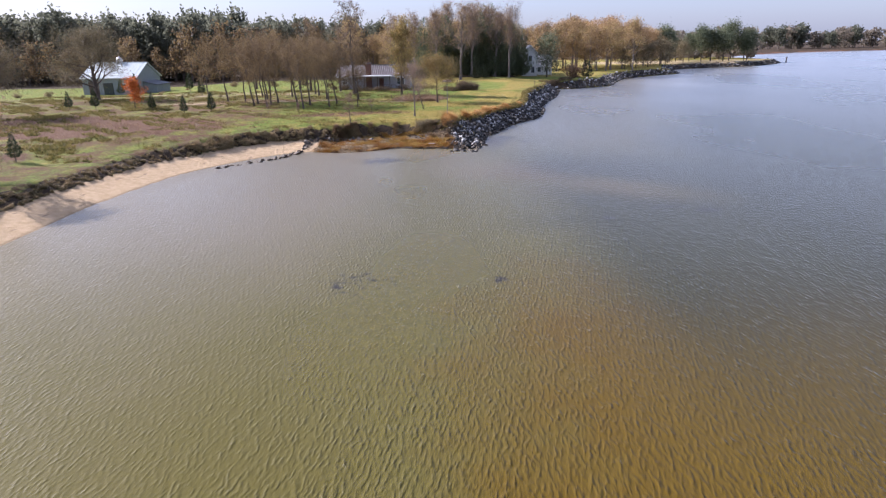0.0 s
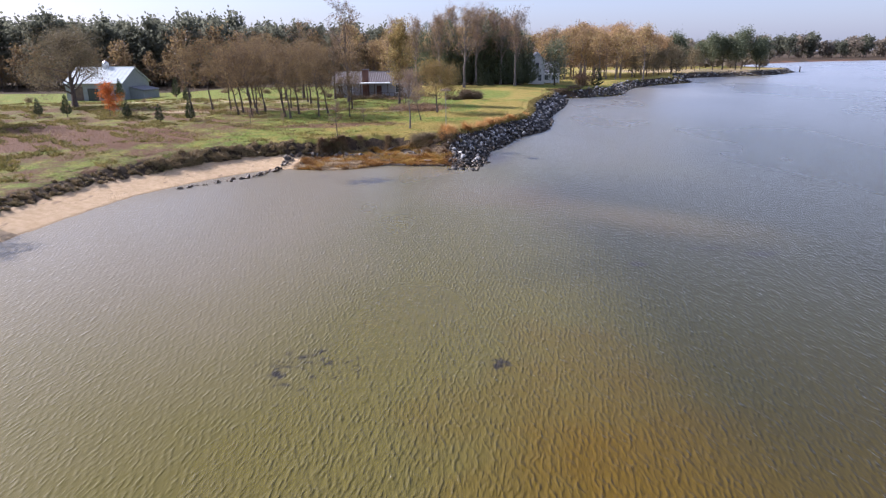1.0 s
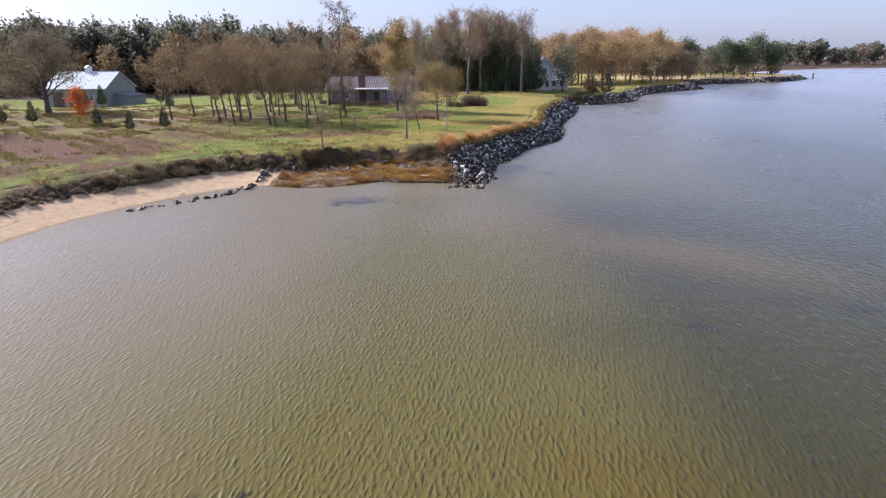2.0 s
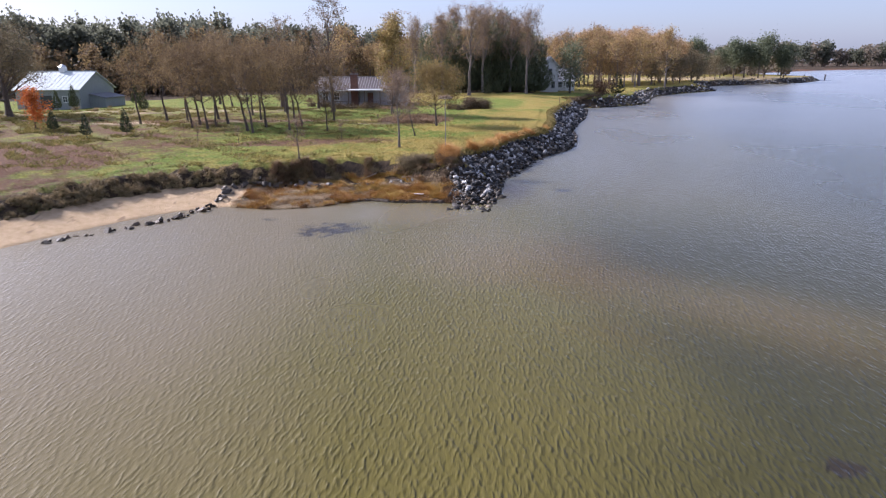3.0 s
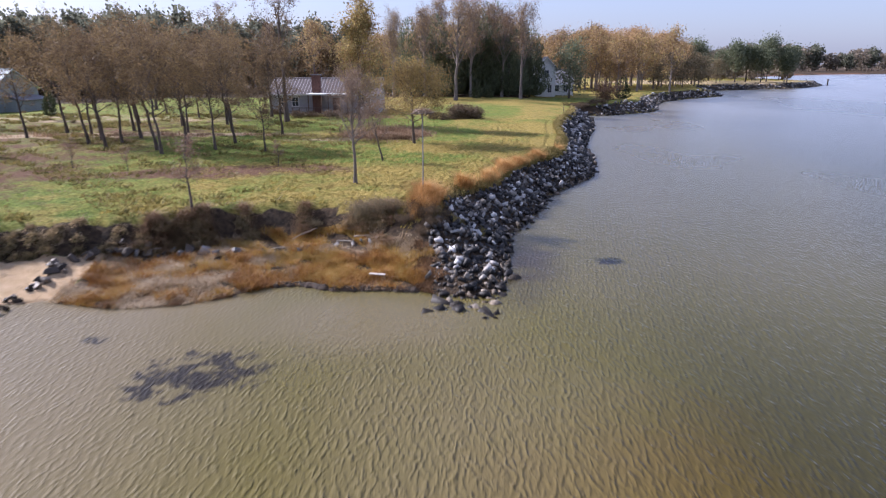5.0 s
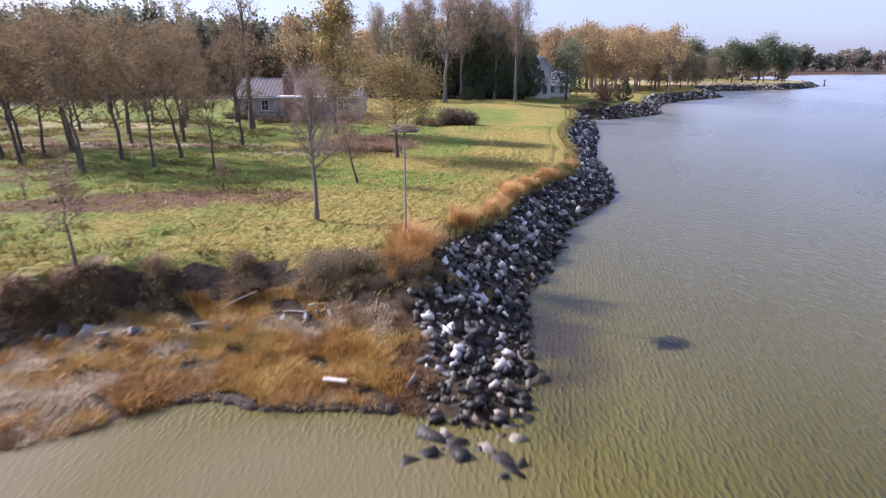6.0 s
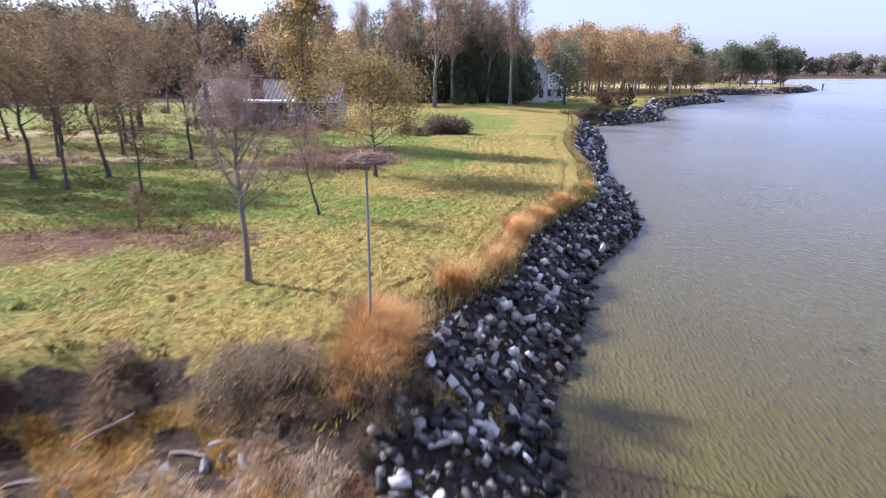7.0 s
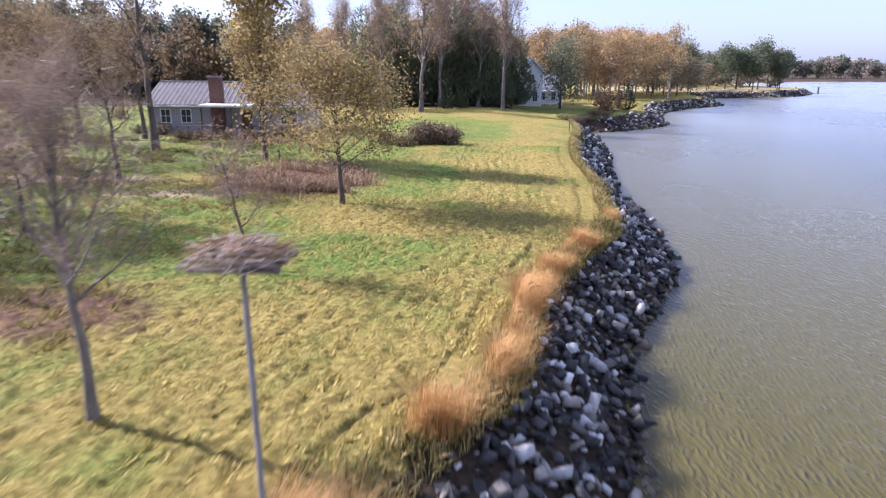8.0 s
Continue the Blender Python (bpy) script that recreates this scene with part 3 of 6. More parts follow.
def lookup_of(a, x, y):
    """Values of another array on the ground's grid."""
    i, j = np.clip(np.searchsorted(xs, x) - 1, 0, len(xs) - 2), np.clip(np.searchsorted(ys, y) - 1, 0, len(ys) - 2)
    u, v = (x - xs[i]) / (xs[i + 1] - xs[i]), (y - ys[j]) / (ys[j + 1] - ys[j])
    return (a[j, i] * (1 - u) + a[j, i + 1] * u) * (1 - v) + (a[j + 1, i] * (1 - u) + a[j + 1, i + 1] * u) * v


LATTICE = np.random.default_rng(3).uniform(-1, 1, (256, 256))


def lumps(x, y, scale, seed=0):
    """Smooth random unevenness at a scale in metres."""
    u, v = x / scale + seed * 17.3, y / scale + seed * 9.1
    i, j = np.floor(u).astype(int), np.floor(v).astype(int)
    f, g = u - i, v - j
    f, g = f * f * (3 - 2 * f), g * g * (3 - 2 * g)
    i0, i1, j0, j1 = i % 256, (i + 1) % 256, j % 256, (j + 1) % 256
    return (LATTICE[i0, j0] * (1 - f) + LATTICE[i1, j0] * f) * (1 - g) + (LATTICE[i0, j1] * (1 - f) + LATTICE[i1, j1] * f) * g


def ground_at(x, y):
    return float(lookup(x, y)[2][0])


# The mown turf: a close-meshed sheet of uneven clumps over the near ground.
tx = lines((-36, -9, 0.24), (-9, 9, 0.1), (9, 16, 0.25))
ty = lines((56, 77, 0.26), (77, 98, 0.1), (98, 128, 0.24))
TX, TY = np.meshgrid(tx, ty)
TD, TPROF, TZ = (a.reshape(TX.shape + a.shape[1:]) for a in lookup(TX.ravel(), TY.ravel()))
along_mow, across_mow = TX * 0.5 + TY * 0.87, TX * 0.87 - TY * 0.5
clump = 0.8 * np.abs(lumps(along_mow, across_mow * 1.8, 0.4, 1)) + 0.45 * np.abs(lumps(along_mow * 1.2, across_mow * 1.5, 0.21, 2)) + 0.25 * lumps(TX, TY, 1.3, 3)
mown = np.sin((TD + 0.25 * lumps(TX, TY, 2.0, 5)) * 2 * math.pi / 0.62) * (1 - smooth01(TD, 9, 16)) * (0.6 + 0.8 * lumps(TX, TY, 0.7, 6))
edge = np.minimum.reduce([smooth01(TX, -36, -33), smooth01(-TX, -16, -14), smooth01(TY, 56, 59), smooth01(-TY, -128, -125), smooth01(TD - TPROF[..., 1] - TPROF[..., 3], -0.1, 1.5), smooth01(np.hypot(TX - 0.2, TY - 78.2), 2.2, 3.0)])
turf_z = TZ + (0.02 + 0.14 * clump + 0.025 * mown) * edge - 0.9 * (1 - edge)
near_zone = [lookup_of(a, TX.ravel(), TY.ravel()).reshape(TX.shape) for a in (sandy * 0, green, dry, np.where(steep_bank > 0.3, mud, 0), weed, np.where(D > 0, tan, 0))]
turf = sheet("lawn", tx, ty, turf_z, M_GROUND, {"zone": np.stack(near_zone[:3], -1), "cover": np.stack(near_zone[3:], -1)})
tagged(turf, "uneven mown turf, straw-yellow and green in patches", "lawn", kind="structure")

wx = lines((-90, -30, 6), (-30, -12, 1.0), (-12, 24, 0.4), (24, 40, 1.5), (40, 200, 8), (200, 800, 40), (800, 3200, 300))
wy = lines((-420, -20, 25), (-20, 28, 2), (28, 112, 0.4), (112, 180, 2), (180, 360, 8), (360, 1000, 40))
WX, WY = np.meshgrid(wx, wy)
WD, WPROF = shore(WX, WY)
# Depth, with the vignette's darkening on the right put into the colour.
deep_and_dim = most(smooth01(-WD, 14, 90), 0.95 * smooth01(-WD, 6, 26) * smooth01(WX, 4, 22), 0.85 * blob(WX, WY, 12, 43.5, 7, 4, 0.2, 1.5), 0.55 * blob(WX, WY, 9.5, 47.5, 5, 5, 0.4, 1.6), 0.9 * smooth01(WX, 3, 11) * smooth01(WY, 12, 32) * (1 - 0.5 * smooth01(WY, 60, 74)), 0.4 * smooth01(-WD, 2, 10) * smooth01(WY, 64, 76))
deep_and_dim = deep_and_dim * (1 - 0.5 * blob(WX, WY, 0, 18, 8, 18, 0, 1.0)) * (1 - 0.5 * blob(WX, WY, 12.5, 53, 7, 2.6, -0.6, 1.7))
# Dark rim where the water meets the rocks, part of the painted bank shade.
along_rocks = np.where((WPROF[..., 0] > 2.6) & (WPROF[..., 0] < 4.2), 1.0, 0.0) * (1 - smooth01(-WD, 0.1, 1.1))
# Weed beds; the oval at (8.9, 76.6) paints in the nest's cast shadow.
weed_and_shadow = most(blob(WX, WY, -6.0, 65.4, 2.3, 1.8, 0.6, 1.4) * 0.66, along_rocks * 0.5, blob(WX, WY, 5.4, 77.5, 1.2, 4.2, -0.1, 1.4) * 0.3, blob(WX, WY, -3.5, 32.3, 2.6, 1.6, 0.7, 1.8) * 0.42, blob(WX, WY, 8.9, 76.6, 0.6, 0.34, 0.1) * 0.85,
            blob(WX, WY, 3.0, 32.5, 0.6, 0.36) * 0.78, blob(WX, WY, 10.5, 43.3, 0.5, 0.36) * 1.0, blob(WX, WY, 17.5, 45, 1.0, 0.45) * 0.9, blob(WX, WY, 15.2, 46, 1.3, 0.35) * 0.8, blob(WX, WY, -10.6, 67.8, 0.9, 0.3) * 0.6, blob(WX, WY, 15, 84, 5, 1.2, 0.3, 1.6) * 0.3)
amber = most(smooth01(WX, -5, 8) * (1 - smooth01(WY, 24, 42)), 0.75 * blob(WX, WY, 8, 59, 6, 5, 0, 1.5), 0.6 * blob(WX, WY, 14, 51, 8, 6, 0, 1.4))
# Pale silt by the marsh; on the left, the bright sky's reflection as colour.
pale = most(0.95 * smooth01(-WX, -1, 11) * (0.15 + 0.85 * smooth01(WY, 20, 50)), 0.3 * blob(WX, WY, 12.5, 53.5, 7, 2.6, -0.6, 1.7), 0.75 * blob(WX, WY, -2, 69.5, 5, 3.0, 0, 1.4), 0.5 * blob(WX, WY, 2, 62, 5, 6, 0, 1.6), 0.3 * smooth01(WY, 66, 76) * smooth01(WX, 4, 8))
# Weed at the rocks' foot, plus the bank's shade coloured into the water.
weed_and_bank_shade = np.clip(most(0.95 * blob(WX, WY, 5.3, 76.8, 1.5, 4.8, -0.15, 1.1), 0.6 * along_rocks) * (0.75 + 0.5 * lumps(WX, WY, 0.9, 3)), 0, 1)
calm = most(0.9 * blob(WX, WY, -5, 69.8, 8, 2.6, 0.0, 1.0), 0.6 * (1 - smooth01(-WD, 1, 6)) * smooth01(-WX, 5, 12), 0.62 * smooth01(-WX, 0, 9), 0.8 * smooth01(WY, 88, 150), 0.7 * smooth01(WX, 30, 70))
water = sheet("water", wx, wy, np.zeros_like(WX), M_WATER, {"depth": np.stack([deep_and_dim, weed_and_shadow, amber], -1), "silt": np.stack([pale, calm, weed_and_bank_shade], -1)})
tagged(water, "shallow rippled bay water over amber sand", "water", kind="structure")


# ---- plants: arrays of vertices and faces ----
class Mass:
    """Faces gathered into one mesh, with a material slot for each group."""

    def __init__(self):
        self.v, self.f, self.n = [], [], 0

    def add(self, verts, faces, slot=0):
        verts = np.asarray(verts, float)
        self.v.append(verts)
        self.f.append((np.asarray(faces, np.int64) + self.n, slot))
        self.n += len(verts)

    def place(self, other, m):
        m = np.array(m)
        verts = np.concatenate(other.v) @ m[:3, :3].T + m[:3, 3]
        self.v.append(verts)
        self.f += [(f + self.n, s) for f, s in other.packed()]
        self.n += len(verts)

    def packed(self):
        """The same faces in few arrays: one for each slot and number of corners."""
        out = {}
        for f, s in self.f:
            out.setdefault((f.shape[1], s), []).append(f)
        self.f = [(np.concatenate(fs), s) for (_, s), fs in out.items()]
        return self.f

    def mesh(self, name, mats):
        me = bpy.data.meshes.new(name)
        groups = self.packed()
        verts = np.concatenate(self.v)
        me.vertices.add(len(verts))
        me.vertices.foreach_set("co", verts.astype(np.float32).ravel())
        corners = np.concatenate([f.ravel() for f, _ in groups]).astype(np.int32)
        sizes = np.concatenate([np.full(len(f), f.shape[1]) for f, _ in groups])
        me.loops.add(len(corners))
        me.loops.foreach_set("vertex_index", corners)
        me.polygons.add(len(sizes))
        me.polygons.foreach_set("loop_start", np.r_[0, np.cumsum(sizes)[:-1]].astype(np.int32))
        for m in mats if isinstance(mats, (list, tuple)) else [mats]:
            me.materials.append(m)
        me.polygons.foreach_set("material_index", np.concatenate([np.full(len(f), s) for f, s in groups]).astype(np.int32))
        me.update(calc_edges=True)
        return me

    def split(self, slot):
        """One slot alone, as a mass of its own."""
        out, groups = Mass(), [f for f, s in self.packed() if s == slot]
        if groups:
            verts = np.concatenate(self.v)
            used = np.unique(np.concatenate([f.ravel() for f in groups]))
            back = np.full(len(verts), -1)
            back[used] = np.arange(len(used))
            out.v, out.f, out.n = [verts[used]], [(back[f], 0) for f in groups], len(used)
        return out


def unit(a):
    return a / np.maximum(np.linalg.norm(a, axis=-1, keepdims=True), 1e-9)


def leaves(mass, rng, at, size, slot=1, flat=0.0, long=1.5):
    """Rhombic leaves or sprigs at the given places."""
    n = len(at)
    u = rng.normal(size=(n, 3))
    u[:, 2] *= 1 - flat
    u = unit(u)
    w = unit(np.cross(u, rng.normal(size=(n, 3))))
    s = size * rng.uniform(0.6, 1.4, (n, 1))
    verts = np.stack([at - u * s * long * 0.5, at + w * s * 0.5, at + u * s * long * 0.5, at - w * s * 0.5], 1).reshape(-1, 3)
    mass.add(verts, np.arange(4 * n).reshape(n, 4), slot)


def needles(mass, rng, at, way, length, width, slot=1):
    """Thin pointed twigs or sprays from at, along way."""
    n = len(at)
    side = unit(np.cross(way, rng.normal(size=(n, 3)))) * width * 0.5
    tip = at + way * (length * rng.uniform(0.6, 1.3, (n, 1)))
    mass.add(np.stack([at - side, at + side, tip], 1).reshape(-1, 3), np.arange(3 * n).reshape(n, 3), slot)


def blades(mass, rng, at, tall, width, lean=0.35, droop=0.3, slot=0):
    """Bent blades of grass: two sections each."""
    n = len(at)
    az = rng.uniform(0, 2 * math.pi, n)
    out = np.stack([np.cos(az), np.sin(az), np.zeros(n)], 1) * (lean * rng.uniform(0.2, 1.4, (n, 1)))
    tall = np.broadcast_to(np.asarray(tall, float).reshape(-1, 1), (n, 1)) * rng.uniform(0.6, 1.25, (n, 1))
    side = np.stack([-np.sin(az), np.cos(az), np.zeros(n)], 1) * width * 0.5
    mid = at + out * tall * 0.5 + np.array([0, 0, 0.62]) * tall
    tip = at + out * tall * (1 + droop * 2) + np.array([0, 0, 1.0 - droop * 0.4]) * tall
    k = np.arange(n)[:, None] * 5
    mass.f.append((mass.n + k + np.array([[3, 2, 4]]), slot))
    mass.add(np.stack([at - side, at + side, mid + side * 0.8, mid - side * 0.8, tip], 1).reshape(-1, 3), k + np.array([[0, 1, 2, 3]]), slot)


def tube(mass, pts, radii, sides=5, slot=0):
    pts = np.asarray(pts, float)
    d = unit(np.gradient(pts, axis=0))
    ref = np.array([1.0, 0.13, 0.0]) if abs(d[0][2]) > 0.7 else np.array([0.0, 0.1, 1.0])
    u = unit(np.cross(d, ref))
    w = np.cross(d, u)
    a = np.linspace(0, 2 * math.pi, sides, endpoint=False)
    ring = pts[:, None] + (u[:, None] * np.cos(a)[None, :, None] + w[:, None] * np.sin(a)[None, :, None]) * np.asarray(radii, float)[:, None, None]
    k = np.arange(len(pts) * sides).reshape(len(pts), sides)
    nxt = np.roll(k, -1, axis=1)
    mass.add(ring.reshape(-1, 3), np.stack([k[:-1], nxt[:-1], nxt[1:], k[1:]], -1).reshape(-1, 4), slot)


def curved(rng, at, way, length, steps=4, wobble=0.12, rise=0.0):
    pts, way = [np.array(at, float)], np.array(way, float)
    for _ in range(steps):
        way = unit(way + rng.normal(size=3) * wobble + np.array([0, 0, rise]))
        pts.append(pts[-1] + way * length / steps)
    return np.array(pts), way


def broadleaf(seed, tall, r0, clear, spread, limbs=11, angle=55, leaf=2500, size=0.13, twigs=900, twig=0.5, droop=0.0, lean=(0, 0), sigma=0.45, minor=4, rise=0.06, round_top=0.5, twig_width=0.012, limb=1.0):
    """A tree with a tapered trunk, limbs, minor branches, twigs and single leaves."""
    rng = np.random.default_rng(seed)
    mass, tips, ways = Mass(), [], []
    trunk = [np.zeros(3) - np.array([0, 0, 0.25])]
    for k in range(1, 8):
        u = k / 7
        trunk.append(np.array([lean[0] * u * tall, lean[1] * u * tall, u * tall * 0.86]) + rng.normal(size=3) * np.array([0.018, 0.018, 0]) * tall * u)
    trunk = np.array(trunk)
    rad = r0 * np.array([1.5, 0.92, 0.82, 0.7, 0.55, 0.4, 0.25, 0.1])
    tube(mass, trunk, rad, 7)
    for k in range(limbs):
        u = clear + (0.97 - clear) * (k + rng.uniform(0, 0.8)) / limbs
        f = u * 7
        i = min(int(f), 6)
        at = trunk[i] * (1 - f + i) + trunk[i + 1] * (f - i)
        az = k * 2.4 + rng.uniform(-0.5, 0.5)
        tilt = radians(angle * (1.15 - 0.75 * u) + rng.uniform(-10, 10))
        way = np.array([math.cos(az) * math.sin(tilt), math.sin(az) * math.sin(tilt), math.cos(tilt)])
        v = (u - clear) / (1 - clear)
        length = spread * (0.55 + 0.9 * math.sin(math.pi * min(1, round_top * 0.35 + v * 0.75))) * rng.uniform(0.75, 1.15) * 0.8
        pts, end = curved(rng, at, way, length, 5, 0.13, rise - droop)
        r = max(r0 * (0.5 - 0.36 * u), 0.012) * limb
        tube(mass, pts, r * np.array([1, 0.8, 0.62, 0.45, 0.3, 0.12]), 5)
        for j in range(minor):
            w = 0.3 + 0.7 * (j + rng.uniform(0, 1)) / minor
            g = min(w * 5, 4.99)
            b = pts[int(g)] * (1 - g + int(g)) + pts[int(g) + 1] * (g - int(g))
            side = unit(unit(pts[int(g) + 1] - pts[int(g)]) + rng.normal(size=3) * 0.75)
            sub, se = curved(rng, b, side, length * rng.uniform(0.25, 0.5), 3, 0.2, rise - droop * 2)
            tube(mass, sub, r * 0.35 * np.array([1, 0.7, 0.45, 0.15]), 3)
            for q in (1, 2, 3):
                tips.append(sub[q])
                ways.append(se)
        tips.append(pts[-1])
        ways.append(end)
    tips, ways = np.array(tips), np.array(ways)
    if twigs:
        pick = rng.integers(0, len(tips), twigs)
        way = unit(ways[pick] * 0.7 + rng.normal(size=(twigs, 3)) * 0.7 + np.array([0, 0, 0.15 - droop * 2]))
        needles(mass, rng, tips[pick] + rng.normal(size=(twigs, 3)) * sigma * 0.3, way, twig, twig_width, 2)
    if leaf:
        pick = rng.integers(0, len(tips), leaf)
        at = tips[pick] + rng.normal(size=(leaf, 3)) * sigma * np.array([1, 1, 0.75]) - np.array([0, 0, droop * 2]) * rng.uniform(0, 1, (leaf, 1))
        leaves(mass, rng, at, size)
    return mass


def pine(seed, tall, r0, clear, spread, limbs=22, needle=90, length=0.55, width=0.09, tuft=0.0):
    """A loblolly-like pine: a straight trunk, and flat clumps of needles on its limbs."""
    rng = np.random.default_rng(seed)
    mass = Mass()
    trunk = np.array([[rng.normal() * 0.012 * tall * u, rng.normal() * 0.012 * tall * u, tall * 0.97 * u - 0.2] for u in np.linspace(0, 1, 7)])
    tube(mass, trunk, r0 * np.array([1.3, 0.95, 0.85, 0.7, 0.52, 0.33, 0.1]), 6)
    for k in range(limbs):
        u = clear + (0.99 - clear) * (k + rng.uniform(0, 0.7)) / limbs
        f = u * 6
        i = min(int(f), 5)
        at = trunk[i] * (1 - f + i) + trunk[i + 1] * (f - i)
        az, v = k * 2.4 + rng.uniform(-0.6, 0.6), (u - clear) / (1 - clear)
        way = np.array([math.cos(az), math.sin(az), rng.uniform(0.0, 0.45)])
        reach = spread * (0.35 + 0.8 * math.sin(math.pi * min(1, 0.2 + 0.78 * v))) * rng.uniform(0.6, 1.1)
        pts, _ = curved(rng, at, way, reach, 3, 0.15, 0.05)
        tube(mass, pts, r0 * 0.25 * np.array([1, 0.7, 0.45, 0.2]), 4)
        for c, share in ((pts[-1], 1.0), (pts[2], 0.7), (pts[2] + rng.normal(size=3) * 0.5, 0.5)):
            n = int(needle * share)
            off = rng.normal(size=(n, 3)) * np.array([0.26, 0.26, 0.15]) * spread * 0.9
            if tuft:
                leaves(mass, rng, c + off * np.array([1.25, 1.25, 2.6]), tuft, 1, 0.3, 1.4)
                continue
            needles(mass, rng, c + off, unit(off + rng.normal(size=(n, 3)) * 0.3 + np.array([0, 0, 0.35])), length, width)
    return mass


def cedar(seed, tall, wide, n=900, length=0.3, width=0.09, bare=0.06, power=0.8):
    """A dense evergreen cone of upswept sprays with an uneven outline."""
    rng = np.random.default_rng(seed)
    mass = Mass()
    tube(mass, [[0, 0, -0.15], [0, 0, tall * 0.5], [0, 0, tall * 0.95]], [0.035 * tall * 0.5, 0.02 * tall * 0.5, 0.01], 6)
    u = 1 - np.sqrt(rng.uniform(0, 1, n))
    az = rng.uniform(0, 2 * math.pi, n)
    lump = 1 + 0.22 * np.sin(az * 3 + u * 9 + seed) + 0.15 * np.sin(az * 5 - u * 17)
    r = wide * 0.5 * np.power(1 - u, power) * np.minimum(1, 0.45 + u * 5) * lump * np.sqrt(rng.uniform(0.35, 1, n))
    at = np.stack([np.cos(az) * r, np.sin(az) * r, (bare + (1 - bare) * u) * tall], 1)
    way = unit(np.stack([np.cos(az), np.sin(az), np.full(n, 1.1)], 1) + rng.normal(size=(n, 3)) * 0.35)
    needles(mass, rng, at, way, length, width)
    return mass


def bush(seed, wide, tall, n=700, size=0.1, twigs=120):
    """A rounded shrub of several stems, with an uneven outline."""
    rng = np.random.default_rng(seed)
    mass = Mass()
    stems = []
    for k in range(7):
        az, lean = k * 0.9 + rng.uniform(0, 0.5), rng.uniform(0.15, 0.75)
        pts, _ = curved(rng, (0, 0, -0.1), (math.cos(az) * lean, math.sin(az) * lean, 1), tall * rng.uniform(0.6, 0.95), 3, 0.2)
        tube(mass, pts, 0.03 * tall * np.array([1, 0.7, 0.5, 0.2]), 4)
        stems += [pts[1], pts[2], pts[3]]
    stems = np.array(stems)
    pick = rng.integers(0, len(stems), n)
    at = stems[pick] * np.array([wide / tall * 0.9, wide / tall * 0.9, 1]) + rng.normal(size=(n, 3)) * np.array([0.17 * wide, 0.17 * wide, 0.12 * tall])
    at[:, 2] = np.abs(at[:, 2])
    leaves(mass, rng, at, size)
    if twigs:
        pick = rng.integers(0, n, twigs)
        needles(mass, rng, at[pick], unit(rng.normal(size=(twigs, 3)) + np.array([0, 0, 1.2])), tall * 0.3, 0.015, 2)
    return mass


def tree_thing(name, mass, mats, label, category, group="", bark=None):
    """A plant as a thing with its trunk, crown and bare twigs as parts."""
    top = thing(name, label, category, group=group)
    for slot, key in ((0, "trunk"), (1, "crown"), (2, "twig_haze")):
        one = mass.split(slot)
        if one.f:
            p = part(key, one.mesh(name + "_" + key, mats[slot]), None, top)
            if slot == 2:
                tagged(p, kind="stuff")
    return top


def stand(ob, x, y, turn=0.0, scale=1.0, sink=0.0, first=False, stretch=1.0):
    """Puts a thing, or a copy of it, on the ground."""
    m = pose(x, y, ground_at(x, y) - sink, 0, 0, turn) @ Matrix.Diagonal((scale, scale, scale * stretch, 1))
    if first:
        ob.matrix_basis = m
        return ob
    return copy_thing(ob, m)


def planted(kinds, spots, seed=3, low=0.88, high=1.12, sink=0.0, swing=180):
    """Stands trees of some kinds in turn at the spots; each kind's first one is the thing itself."""
    rng, used = random.Random(seed), set()
    for n, (x, y, *s) in enumerate(spots):
        ob = kinds[n % len(kinds)]
        stand(ob, x, y, rng.uniform(-swing, swing), (s[0] if s else 1.0) * rng.uniform(low, high), sink, ob.name not in used, rng.uniform(0.94, 1.06))
        used.add(ob.name)


# ---- the grove of slender trees ----
G = "slender trees of the grove"
SLENDER = (M_BARK, M_LOCUST, M_LOCUST)
grove_kinds = [tree_thing("grove_tree", broadleaf(11 + k, 7.7, 0.12, 0.38, 3.1, 14, 66, 2000, 0.09, 3400, 0.6, 0.0, (-0.14 + 0.05 * k, 0.02 * k), 0.34, 5, 0.03, 0.5), SLENDER,
               "slender dark-trunked tree with thin brown foliage, leaning in the grassy grove", "tree", G) for k in range(3)]
GROVE = [(-29.5, 103.2), (-26.9, 101), (-27.2, 104.2), (-21.8, 99.2), (-20.6, 97.2), (-13.0, 98.6, 0.72), (-26.8, 107.1), (-20.8, 102.6), (-17.4, 99.8), (-16.8, 103.2), (-29.6, 105.6),
         (-33, 110), (-36.5, 112), (-30, 112.5), (-24, 111), (-38, 108), (-20, 112), (-27, 117), (-33, 120), (-22.5, 118), (-24.3, 123.5), (-35, 132), (-29, 127), (-14.5, 110)]
planted(grove_kinds, GROVE, 5, 0.9, 1.1, swing=30)

tall_kinds = [tree_thing("tall_tree", broadleaf(31 + k, 15.0, 0.24, 0.32, 3.6, 15, 45, 1600, 0.13, 2600, 0.8, 0.0, (0.02, 0), 0.32), (M_BARK, M_LOCUST, M_TWIG),
              "tall half-bare tree with grey limbs rising beside the low house", "tree", "tall half-bare trees") for k in range(2)]
planted(tall_kinds, [(-16.8, 121.2), (-20.5, 128.5, 0.85), (-26.5, 130, 0.8), (-31.5, 150, 0.8), (-40, 140, 0.75)], 6)

